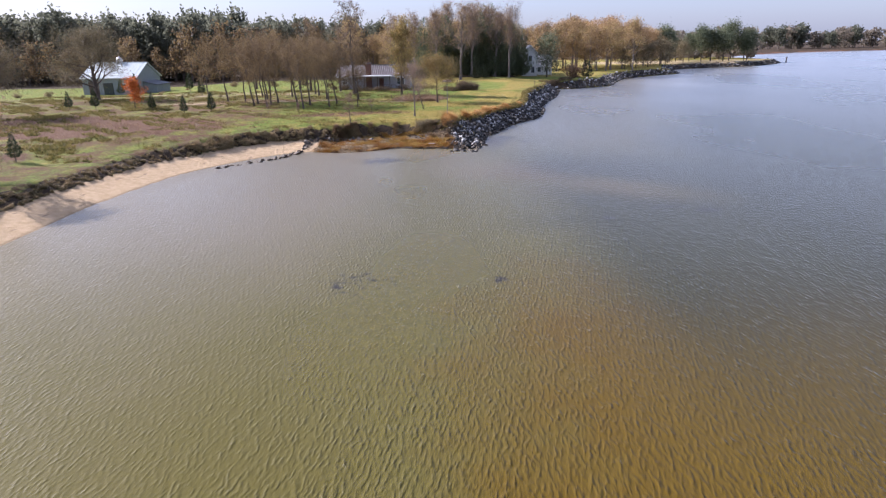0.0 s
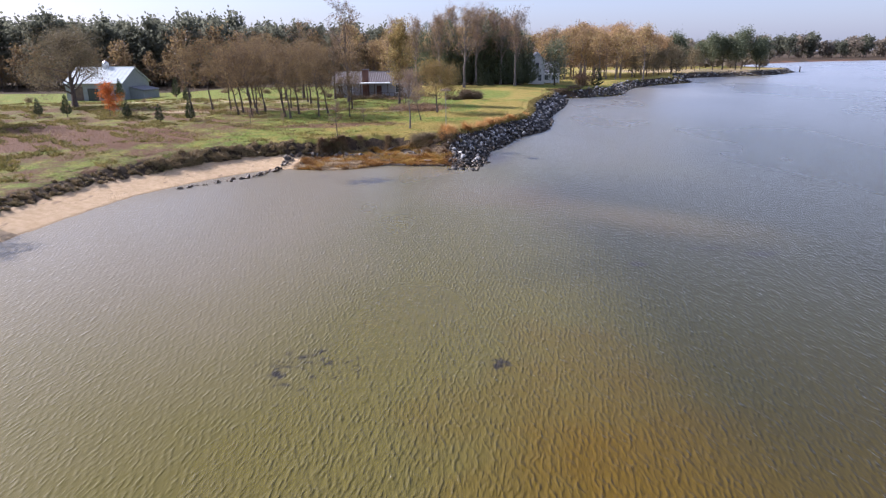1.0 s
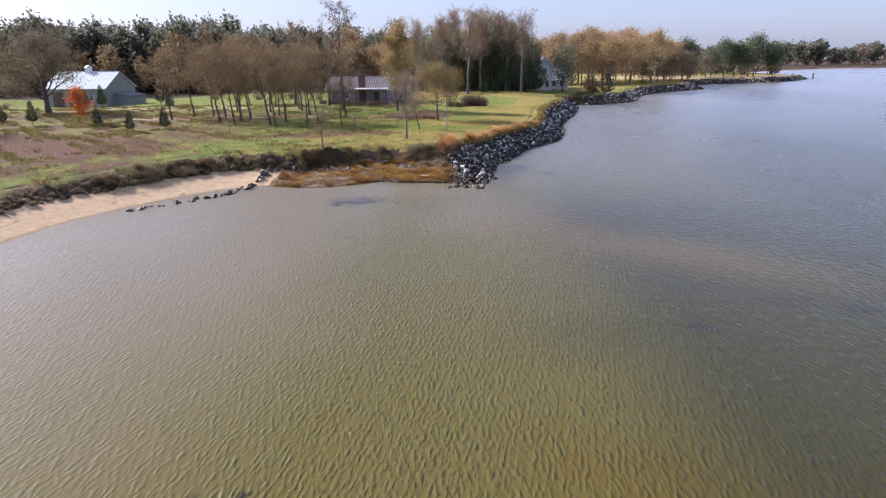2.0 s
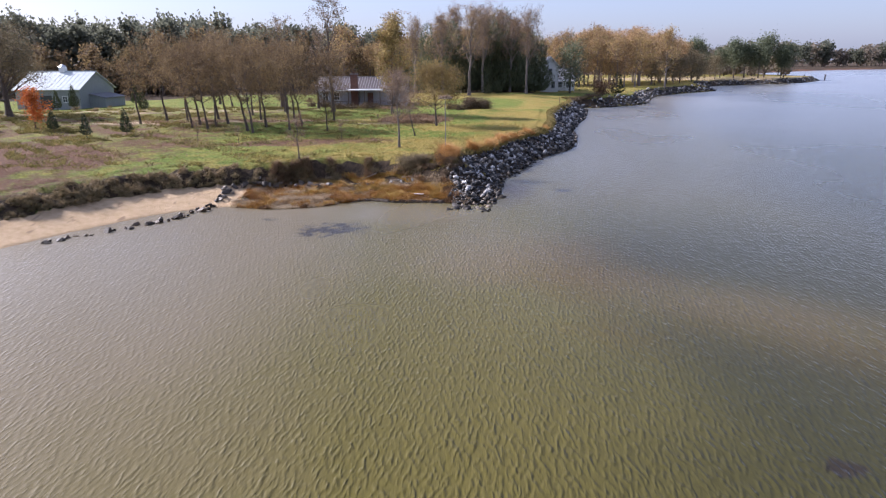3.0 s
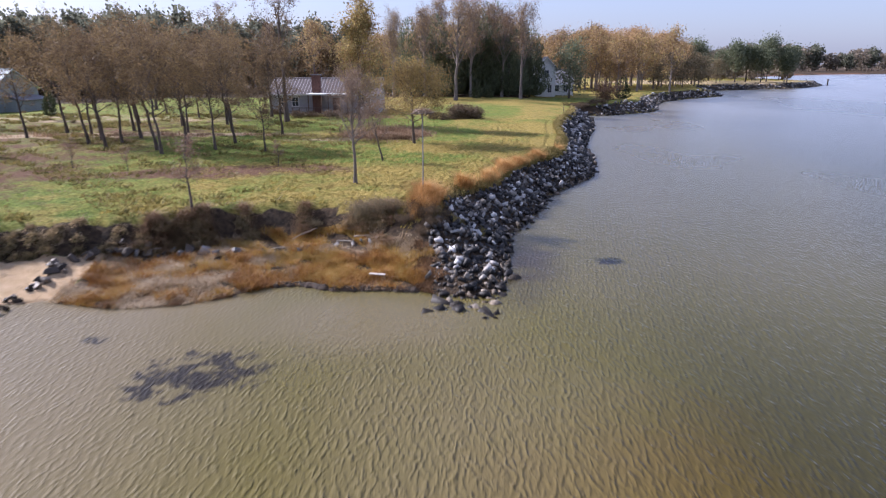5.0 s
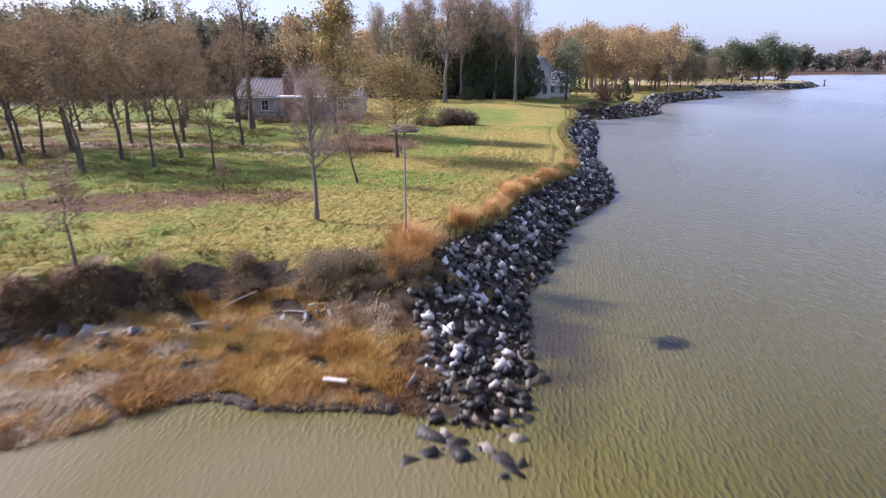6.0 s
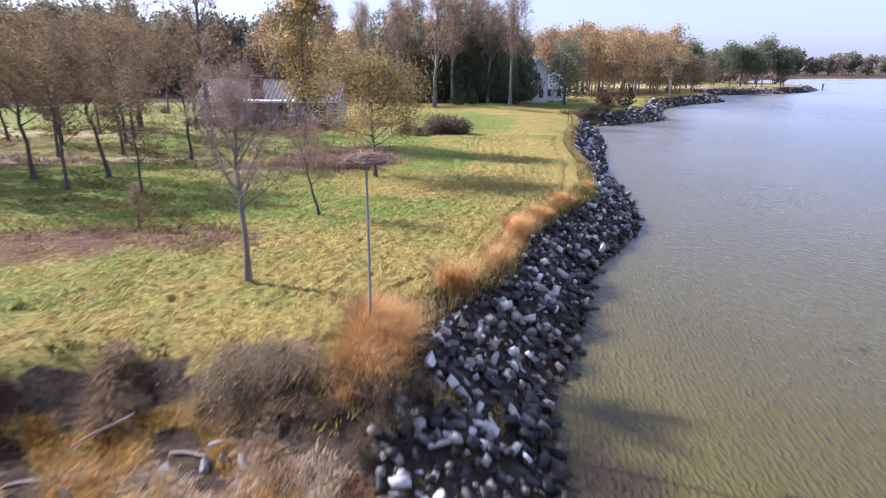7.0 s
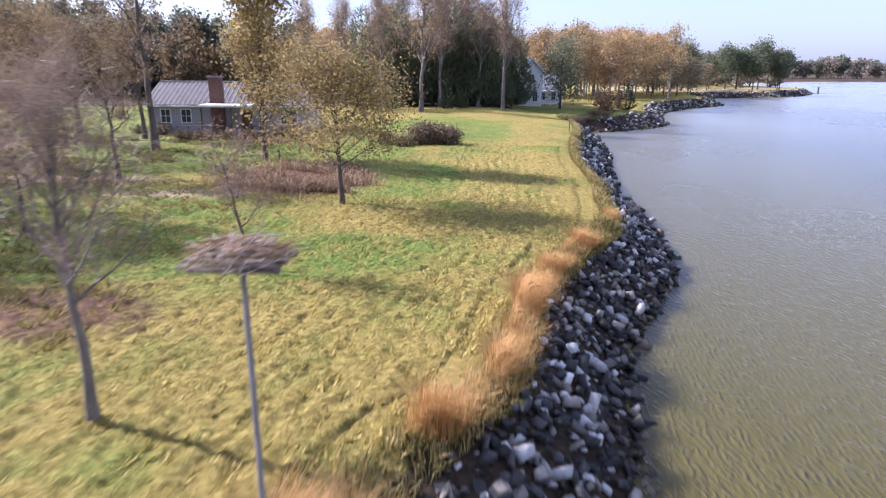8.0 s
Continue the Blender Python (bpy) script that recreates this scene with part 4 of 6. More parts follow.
bare = tree_thing("bare_tree", broadleaf(44, 6.3, 0.105, 0.42, 2.1, 22, 50, 0, 0.1, 3600, 0.42, 0.0, (0.0, 0), 0.3, 8, 0.07, 0.8, 0.014, 1.1), (M_PALE_BARK, M_TWIG, M_TWIG), "leafless pale-barked tree with fine pinkish twigs on the lawn", "tree")
stand(bare, -3.95, 84.9, 20, 1.0, first=True)
sapling = tree_thing("leaning_sapling", broadleaf(47, 4.0, 0.07, 0.42, 1.5, 9, 60, 500, 0.06, 1300, 0.4, 0.02, (-0.2, 0.03), 0.3), (M_BARK, M_BROWN, M_TWIG), "small leaning sapling with sparse brown leaves on the lawn", "tree")
stand(sapling, -3.2, 94.0, 0, 1.0, first=True)
oak = tree_thing("oak_tree", broadleaf(52, 6.7, 0.12, 0.3, 3.0, 24, 70, 16000, 0.075, 1400, 0.4, 0.02, (-0.05, 0.0), 0.52, 7, 0.04, 0.9), (M_BARK, M_OAK, M_TWIG), "young oak with olive-yellow autumn leaves on the mown lawn", "tree")
stand(oak, -1.5, 104.2, 0, 1.0, first=True)
poplar = tree_thing("poplar_tree", broadleaf(57, 12.6, 0.16, 0.2, 3.0, 22, 46, 9500, 0.14, 900, 0.6, 0.0, (0.0, 0.0), 0.5, 4, 0.06, 0.6), (M_BARK, M_POPLAR, M_TWIG), "tall narrow poplar with yellowing leaves before the low house", "tree")
stand(poplar, -8.0, 117.0, 0, 1.0, first=True)

thin = tree_thing("young_sapling", broadleaf(61, 2.6, 0.045, 0.4, 0.6, 9, 50, 260, 0.05, 420, 0.3, 0.0, (0.02, 0), 0.15), (M_BARK, M_BROWN, M_TWIG), "thin young sapling standing alone in the grass", "tree", "young saplings")
planted([thin], [(-11.0, 78.5, 1.3), (-10.2, 91.7, 0.6), (-19.5, 89.5, 0.5), (-24, 91, 0.6)], 8)

cedar_kinds = [tree_thing("young_cedar", cedar(71 + k, 3.4, 1.45, 1100, 0.26, 0.07, 0.16, 0.9), (M_BARK, M_CEDAR, M_CEDAR), "small dark conical cedar planted in the open field", "tree", "row of young cedars") for k in range(2)]
planted(cedar_kinds, [(-57.6, 102.3, 0.85), (-53.3, 101.9, 1.0), (-43.7, 99.8, 1.0), (-36.5, 93.8, 0.85), (-33.3, 95.6, 1.05), (-36.5, 58.0, 0.85), (-68.5, 140, 1.25), (-64.9, 139, 1.35), (-52, 135, 1.4), (-45.4, 124, 1.1)], 9, 0.95, 1.05)
maple = tree_thing("maple_tree", broadleaf(75, 4.6, 0.07, 0.15, 1.5, 14, 50, 2600, 0.12, 0, 0.3, 0.0, (0, 0), 0.35, 4, 0.08, 0.7), (M_BARK, M_FLAME, M_TWIG), "small bright orange maple in the field before the barn", "tree")
stand(maple, -47.6, 102.6, 0, 1.0, first=True)
willow_kinds = [tree_thing("willow_tree", broadleaf(81 + k, 11.4, 0.42, 0.2, 6.2, 22, 62, 26000, 0.105, 5500, 0.9, 0.06, (0.02, 0), 1.0, 6, 0.05, 0.9), (M_BARK, M_WILLOW, M_WILLOW), "broad spreading willow with thin olive-brown foliage in the field", "tree", "broad willows") for k in range(2)]
planted(willow_kinds, [(-62.2, 119.0), (-62.5, 91.5, 0.95)], 4, 0.97, 1.03)
edge_tree = tree_thing("shore_tree", broadleaf(85, 5.4, 0.12, 0.2, 2.6, 14, 62, 3000, 0.14, 700, 0.5, 0.03, (0.12, -0.05), 0.45), (M_BARK, M_SHRUB, M_BARK), "dark leaning shore tree overhanging the sandy beach", "tree")
stand(edge_tree, -34.2, 49.5, 0, 1.0, first=True)


# ---- woods ----
def wood_of(name, label, kinds, spots, mats, seed):
    """A wood that nobody could count, as one mesh."""
    rng, mass = random.Random(seed), Mass()
    for n, (x, y, s) in enumerate(spots):
        s *= rng.uniform(0.93, 1.07)
        mass.place(kinds[n % len(kinds)], pose(x, y, ground_at(x, y) - 0.1, 0, 0, rng.uniform(0, 360)) @ Matrix.Diagonal((s, s, s * rng.uniform(0.9, 1.1), 1)))
    return tagged(new(name, mass.mesh(name, mats)), label, "trees", kind="stuff")


def rows(rng, x0, x1, y0, y1, n, s0, s1):
    return [(rng.uniform(x0, x1), rng.uniform(y0, y1), rng.uniform(s0, s1)) for _ in range(n)]


rng = random.Random(21)
pine_kinds = [pine(101 + k, 18.8, 0.26, 0.12, 3.1, 25, 30, 1.5, 0.36, 0.68) for k in range(4)]
spots = [(x + rng.uniform(-2, 2), 205 + 0.10 * (x + 140) + r * 7 + rng.uniform(-3, 3), (rng.uniform(0.92, 1.02) + 0.012 * r) * (1 - 0.2 * float(smooth01(x, -80, -48)))) for r in range(4) for x in np.arange(-290, -22, 4.3)]
wood_of("pine_forest", "dark dense pine forest behind the field and barn", pine_kinds, spots, [M_BARK, M_HAZY_FOREST], 1)
wood_kinds = [broadleaf(111 + k, 17.0, 0.24, 0.22, 5.2, 15, 52, 1900, 0.29, 700, 1.1, 0.0, (0.02 * k, 0), 0.75, 4, 0.06, 0.7, 0.03) for k in range(3)]
brush_kinds = [broadleaf(118 + k, 17.0, 0.24, 0.08, 4.6, 11, 50, 620, 0.56, 180, 1.3, 0.0, (0.02 * k, 0), 0.9, 3, 0.07, 0.6, 0.05) for k in range(2)]
wood_of("forest_edge", "brown leafless brush along the edge of the pine forest", brush_kinds, [(x, 190 + 0.08 * (x + 140) + rng.uniform(-6, 8), rng.uniform(0.45, 0.85)) for x in np.arange(-250, -24, 2.4)], [M_BARK, M_LOCUST, M_LOCUST], 2)
wood_of("autumn_woods", "tall brown and yellow autumn woods behind the lawn", wood_kinds, [(x, y, s * (0.82 if -27 < x < -6 else 1.0)) for x, y, s in rows(rng, -30, 16, 186, 220, 56, 0.74, 0.95)] + rows(rng, 14, 60, 214, 250, 34, 0.78, 0.92), [M_GREY_BARK, M_WOODS, M_TWIG], 3)
front_kinds = [tree_thing("woods_tree", broadleaf(121 + k, 17.2, 0.3, 0.36, 5.2, 16, 40, 1500, 0.15, 4800, 1.0, 0.0, (0.03 - 0.03 * k, 0), 0.6, 8, 0.08, 0.7, 0.022, 1.35), (M_GREY_BARK, M_WOODS, M_TWIG), "tall bare grey-barked tree at the edge of the woods", "tree", "bare trees along the woods") for k in range(2)]
planted(front_kinds, [(2.8, 166.5), (5.9, 176.5, 0.95), (12.0, 177.0, 0.95), (15.1, 171.0, 0.92), (-3, 176, 0.95), (-9, 174, 0.9), (9, 181), (-14, 172, 0.85), (0, 182)], 10, 0.95, 1.05)
holly_kinds = [tree_thing("evergreen_tree", cedar(131 + k, 11.0, 6.4, 4200, 0.55, 0.17, 0.02, 0.5), (M_BARK, M_PINE, M_PINE), "dense dark evergreen standing among bare trunks", "tree", "dark evergreens of the woods") for k in range(2)]
planted(holly_kinds, [(-4, 181, 1.1), (1.5, 179.5, 1.1), (8, 180, 1.2), (13.5, 179, 1.25), (18.4, 184.5, 0.95), (10.5, 185, 1.3), (16.5, 186, 1.1), (-9, 188, 0.9), (-14, 187, 0.85), (4.8, 180.5, 1.2), (-1, 180, 1.15), (10.8, 179.5, 1.1), (-6.5, 182, 1.0)], 11)
low_kinds = [tree_thing("holly_shrub", cedar(135, 3.0, 2.6, 700, 0.3, 0.12, 0.0, 0.5), (M_BARK, M_CEDAR, M_CEDAR), "rounded evergreen shrub at the foot of the woods", "shrub", "rounded shrubs along the woods")]
planted(low_kinds, [(6.8, 171.5), (9.2, 172.5, 0.8), (-1.5, 170, 0.7), (-6, 171, 0.8)], 12)
yard_pine = tree_thing("yard_pine", pine(141, 10.4, 0.2, 0.22, 3.2, 24, 62, 0.6, 0.1, 0.26), (M_BARK, M_PINE, M_PINE), "green pine with a full crown before the white house", "tree")
stand(yard_pine, 26.2, 182, 0, 1.0, first=True)
point_bushes = [tree_thing("shore_cedar", cedar(145, 4.6, 3.2, 1400, 0.35, 0.12, 0.02, 0.5), (M_BARK, M_CEDAR, M_CEDAR), "rounded dark green cedar on the rocky shore", "shrub"),
                tree_thing("shore_shrub", bush(146, 4.2, 3.6, 2200, 0.14, 300), (M_BARK, M_BROWN, M_TWIG), "reddish-brown leafy shrub on the rocky shore", "shrub")]
stand(point_bushes[0], 36.2, 178.5, 0, 1.0, first=True)
stand(point_bushes[1], 32.6, 176.8, 0, 1.2, first=True)
# Cove shrubs take the dark leaf colour in place of the bank's shade.
shade = tree_thing("bank_shrub", bush(147, 4.0, 1.2, 1800, 0.12, 200), (M_BARK, M_DIM, M_BARK), "low shrub on the bank of the cove, coloured dark for shade", "shrub", "shrubs round the cove")
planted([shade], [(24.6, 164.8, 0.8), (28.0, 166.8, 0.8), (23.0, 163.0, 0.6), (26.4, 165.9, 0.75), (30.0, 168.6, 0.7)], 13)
gold_kinds = [tree_thing("golden_tree", broadleaf(151 + k, 16.0, 0.24, 0.16, 6.0, 19, 62, 9000, 0.23, 700, 1.0, 0.0, (0.02, 0), 1.15, 5, 0.05, 0.9), (M_GREY_BARK, M_GOLD, M_TWIG), "large golden-orange tree of the shoreline grove", "tree", "golden trees along the shore") for k in range(2)]
planted(gold_kinds, [(46, 246), (52, 252, 1.05), (58, 244, 0.9), (60, 258, 1.05), (67, 250, 0.95), (70, 262), (76, 266, 0.9), (54, 268, 1.1), (44, 262, 1.05), (64, 274, 1.05), (40, 240, 0.9), (50, 238, 0.65), (72, 252, 0.5), (82, 276, 0.75)], 14)
shore_pines = [tree_thing("shore_pine", pine(161 + k, 15.5, 0.26, 0.45, 3.9, 22, 90, 0.9, 0.17, 0.4), (M_BARK, M_PINE, M_PINE), "dark pine with a bare trunk near the point", "tree", "pines on the point") for k in range(2)]
planted(shore_pines, [(92, 286, 0.92), (88, 282, 0.85), (112, 302), (117, 304, 1.02), (121, 300, 0.98), (126, 306), (108, 306, 0.9), (134, 306, 1.0), (131, 302, 0.9)], 15)
olive_kinds = [tree_thing("olive_tree", broadleaf(165, 8.5, 0.16, 0.12, 4.0, 14, 60, 2000, 0.28, 300, 0.7, 0.0, (0.0, 0), 0.9), (M_BARK, M_WILLOW, M_TWIG), "low olive-brown tree along the rocky shore", "tree", "low trees along the shore")]
planted(olive_kinds, [(66, 240), (72, 246, 0.9), (80, 258, 1.05), (86, 270), (100, 290, 0.9), (60, 232, 0.8), (96, 296, 1.1), (104, 312)], 16)
far_kinds = [broadleaf(171 + k, 15.0, 0.3, 0.04, 6.0, 9, 60, 280, 1.58, 0, 1.0, 0.0, (0, 0), 1.6, 2) for k in range(2)]
far_pines = [pine(175, 16.0, 0.3, 0.35, 4.5, 14, 30, 1.6, 0.35, 1.1)]
wood_of("point_woods", "thin brown woods on the flat point", far_kinds, rows(rng, 75, 150, 325, 390, 36, 0.62, 0.85), [M_BARK, M_HAZY_WOODS], 4)
wood_of("far_woods", "distant brown and russet woods across the bay", far_kinds, [(x, 640 + (x - 230) * 0.27 + rng.uniform(0, 60), rng.uniform(0.7, 1.15)) for x in np.arange(170, 760, 6.2)], [M_BARK, M_HAZY_WOODS], 5)
wood_of("far_pines", "distant dark pines across the bay", far_pines, [(x + rng.uniform(-6, 6), 632 + (x - 230) * 0.27 + rng.uniform(0, 30), rng.uniform(0.9, 1.3)) for x in (318, 322, 345, 349, 352, 356, 361, 372, 380, 410, 415, 470, 480, 560)], [M_BARK, M_HAZY_FOREST], 6)


# ---- buildings ----
def window(parent, x, y, z, w, h, facing=-1, frame_mat=None):
    """A window in a wall that faces -y (or +x for facing 0): frame, sill, glazing bars and panes."""
    win = new("window")
    win.parent = parent
    win.matrix_basis = pose(x, y, z, 0, 0, 0 if facing else 90)
    f = 0.07
    for key, b in (("frame", box(-w / 2 - f, w / 2 + f, -0.05, 0.02, h, h + f)), ("sill", box(-w / 2 - f, w / 2 + f, -0.09, 0.02, -f, 0)), ("frame", box(-w / 2 - f, -w / 2, -0.05, 0.02, 0, h)),
                   ("frame", box(w / 2, w / 2 + f, -0.05, 0.02, 0, h)), ("glazing_bar", box(-w / 2, w / 2, -0.03, 0.01, h / 2 - 0.02, h / 2 + 0.02)), ("glazing_bar", box(-0.02, 0.02, -0.032, 0.008, 0, h))):
        part(key, b, M_WHITE, win)
    part("pane", box(-w / 2, w / 2, -0.012, 0.004, 0, h), M_GLASS, win)
    return win


def gable_roof(parent, x0, x1, y0, y1, eave, ridge, over, mat, seam=0.0, seam_mat=None, thick=0.12):
    """Two roof slopes on a ridge along x, with standing seams."""
    mid = (y0 + y1) / 2
    drop = (ridge - eave) / (mid - y0) * over
    for sgn, ye in ((-1, y0 - over), (1, y1 + over)):
        bm = bmesh.new()
        a, b = (ye, eave - drop), (mid, ridge)
        vs = [bm.verts.new((x, y, z + h)) for h in (0, thick) for x, (y, z) in ((x0 - over, a), (x1 + over, a), (x1 + over, b), (x0 - over, b))]
        for q in ((0, 1, 2, 3), (4, 5, 6, 7), (0, 1, 5, 4), (1, 2, 6, 5), (2, 3, 7, 6), (3, 0, 4, 7)):
            bm.faces.new([vs[i] for i in q])
        bmesh.ops.recalc_face_normals(bm, faces=bm.faces[:])
        slope = part("roof", bm, mat, parent)
        if seam:
            for x in np.arange(x0 - over + 0.1, x1 + over - 0.05, seam):
                part("seam", beam((x, ye, eave - drop + thick + 0.02), (x, mid, ridge + thick + 0.02), min(0.09, seam * 0.12), 0.04), seam_mat, slope)
    part("ridge_cap", beam((x0 - over, mid, ridge + thick + 0.03), (x1 + over, mid, ridge + thick + 0.03), 0.3, 0.08), seam_mat or mat, parent)


def barn():
    z = ground_at(-74, 150) - 0.1
    b = thing("barn", "long pale grey-green metal barn with a light roof beside the field", "barn", (-74.5, 153, z))
    hgt, ridge = 3.7, 6.7
    part("wall", box(-6, 6, -6, -5.85, 0, hgt), M_BARN, b)
    part("wall", box(-6, 6, 5.85, 6, 0, hgt), M_BARN, b)
    for x in (-6, 5.85):
        bm = prism([(-5.85, 0), (5.85, 0), (5.85, hgt), (0, ridge - 0.05), (-5.85, hgt)], 0, 0.15)
        bmesh.ops.transform(bm, matrix=pose(x + 0.15, 0, 0, 0, 0, 90), verts=bm.verts[:])
        part("gable_wall", bm, M_BARN, b)
    gable_roof(b, -6, 6, -6, 6, hgt, ridge, 0.35, M_BARN_ROOF, 0.9, M_BARN_ROOF)
    part("sliding_door", box(-4.6, -2.4, -6.06, -6.003, 0.05, 3.0), M_DARKWOOD, b)
    # Solid dark panel on the wall, in place of a doorway's shaded inside.
    part("door_opening", box(-1.4, 0.8, -6.05, -6.003, 0.05, 2.6), M_GLASS, b)
    cup = part("cupola", box(-0.5, 0.5, -0.5, 0.5, ridge - 0.1, ridge + 0.9), M_WHITE, b)
    bm = bmesh.new()
    bmesh.ops.create_cone(bm, segments=8, radius1=0.75, radius2=0.1, depth=0.5, cap_ends=True, matrix=pose(0, 0, ridge + 1.15))
    part("cupola_roof", bm, M_STEEL, cup)
    lean = part("lean_to", prism([(6.003, 0), (9.0, 0), (9.0, 1.9), (6.003, 2.6)], -3, 4), M_BARN, b)
    part("lean_to_roof", beam((6.0, 0.5, 2.72), (9.3, 0.5, 2.0), 7.4, 0.1), M_GREYROOF, lean)
    for x in (3.2, 4.6):
        window(b, x, -6.003, 1.4, 0.8, 1.0)
    window(b, 6.003, -1.5, 1.3, 0.9, 1.0, 0)


def ranch_house():
    x0, x1, y0, y1 = -21.6, -7.6, 133.0, 141.0
    z = ground_at(-15, 133) - 0.15
    h = thing("ranch_house", "low blue-grey house with a brown ribbed metal roof", "house", (0, 0, z))
    eave, ridge = 2.85, 4.55
    part("wall", box(x0, x1, y0, y0 + 0.2, 0, eave), M_BLUEGREY, h)
    part("wall", box(x0, x1, y1 - 0.2, y1, 0, eave), M_BLUEGREY, h)
    for x in (x0, x1 - 0.2):
        bm = prism([(-3.8, 0), (3.8, 0), (3.8, eave), (0, ridge - 0.1), (-3.8, eave)], 0, 0.2)
        bmesh.ops.transform(bm, matrix=pose(x + 0.2, 137, 0, 0, 0, 90), verts=bm.verts[:])
        part("gable_wall", bm, M_BLUEGREY, h)
    for k in range(11):
        part("siding_board", box(x0 + 0.02, x1 - 0.02, y0 - 0.02, y0 - 0.003, 0.25 * k + 0.04, 0.25 * k + 0.262), M_BLUEGREY, h)
    gable_roof(h, x0, x1, y0, y1, eave, ridge, 0.45, M_ROOF, 0.42, M_SEAM, 0.1)
    part("gutter", box(x0 - 0.4, x1 + 0.4, y0 - 0.6, y0 - 0.47, eave - 0.28, eave - 0.16), M_WHITE, h)
    chim = part("chimney", box(-16.1, -15.0, y0 - 0.75, y0 - 0.03, 0, 5.1, 0.02), M_BRICK, h, "red-brown brick chimney")
    part("chimney_cap", box(-16.2, -14.9, y0 - 0.85, y0 + 0.07, 5.1, 5.22), M_GREYROOF, chim)
    part("flue", box(-15.75, -15.35, y0 - 0.55, y0 - 0.2, 5.22, 5.45), M_BRICK, chim)
    for x in (-20.3, -18.5):
        window(h, x, y0 - 0.022, 1.2, 0.8, 1.1)
    window(h, -9.4, y0 - 0.022, 1.1, 1.4, 1.2)
    door = part("door", box(-13.6, -12.7, y0 - 0.06, y0 - 0.024, 0.25, 2.25), M_BRICK, h)
    part("door_handle", box(-12.85, -12.79, y0 - 0.11, y0 - 0.06, 1.2, 1.3), M_STEEL, door)
    porch = part("porch_roof", box(-16.3, -11.0, y0 - 3.4, y0 - 0.9, 2.72, 2.9), M_WHITE, h)
    for x in (-16.1, -13.6, -11.2):
        part("post", box(x - 0.06, x + 0.06, y0 - 3.3, y0 - 3.18, 0.3, 2.72), M_DARKWOOD, porch)
    deck = part("deck", box(-18.2, -10.0, y0 - 3.6, y0 - 0.03, 0.1, 0.3), M_DARKWOOD, h)
    for x in np.arange(-18.1, -10, 0.9):
        part("baluster", box(x - 0.04, x + 0.04, y0 - 3.55, y0 - 3.47, 0.3, 1.15), M_DARKWOOD, deck)
    part("rail", box(-18.2, -10.0, y0 - 3.58, y0 - 3.44, 1.15, 1.22), M_DARKWOOD, deck)


def white_house():
    z = ground_at(24, 192) - 0.1
    h = thing("white_house", "white two-storey house with a steep front gable among trees", "house", (0, 0, z))
    bm = prism([(20.6, 0), (24.6, 0), (24.6, 6.1), (22.6, 8.2), (20.6, 6.1)], 190, 196)
    wing = part("front_wing", bm, M_WHITE, h)
    for sgn in (-1, 1):
        part("roof", prism([(22.6, 8.22), (22.6 + sgn * 2.4, 5.7), (22.6 + sgn * 2.4, 5.9), (22.6, 8.45)], 189.6, 196.2), M_GREYROOF, wing)
        part("bargeboard", prism([(22.6, 8.2), (22.6 + sgn * 2.42, 5.66), (22.6 + sgn * 2.42, 5.9), (22.6, 8.47)], 189.5, 189.59), M_WHITE, wing)
    part("main_body", box(18.5, 29.5, 196.2, 204, 0, 2.9), M_WHITE, h)
    gable_roof(h, 18.5, 29.5, 196.2, 204, 2.9, 5.6, 0.4, M_GREYROOF)
    for x, zz, w, t in ((22.6, 4.3, 0.9, 1.3), (21.7, 1.0, 0.8, 1.6), (23.4, 1.0, 0.8, 1.6)):
        window(h, x, 189.997, zz, w, t)
    for x in (26.0, 28.0):
        window(h, x, 196.197, 1.0, 0.9, 1.3)
    porch = part("porch_roof", box(24.62, 29.4, 193.4, 196.1, 2.55, 2.7), M_WHITE, h)
    for x in (25.0, 27.0, 29.1):
        part("post", box(x - 0.08, x + 0.08, 193.5, 193.66, 0.05, 2.55), M_WHITE, porch)


barn()
ranch_house()
white_house()


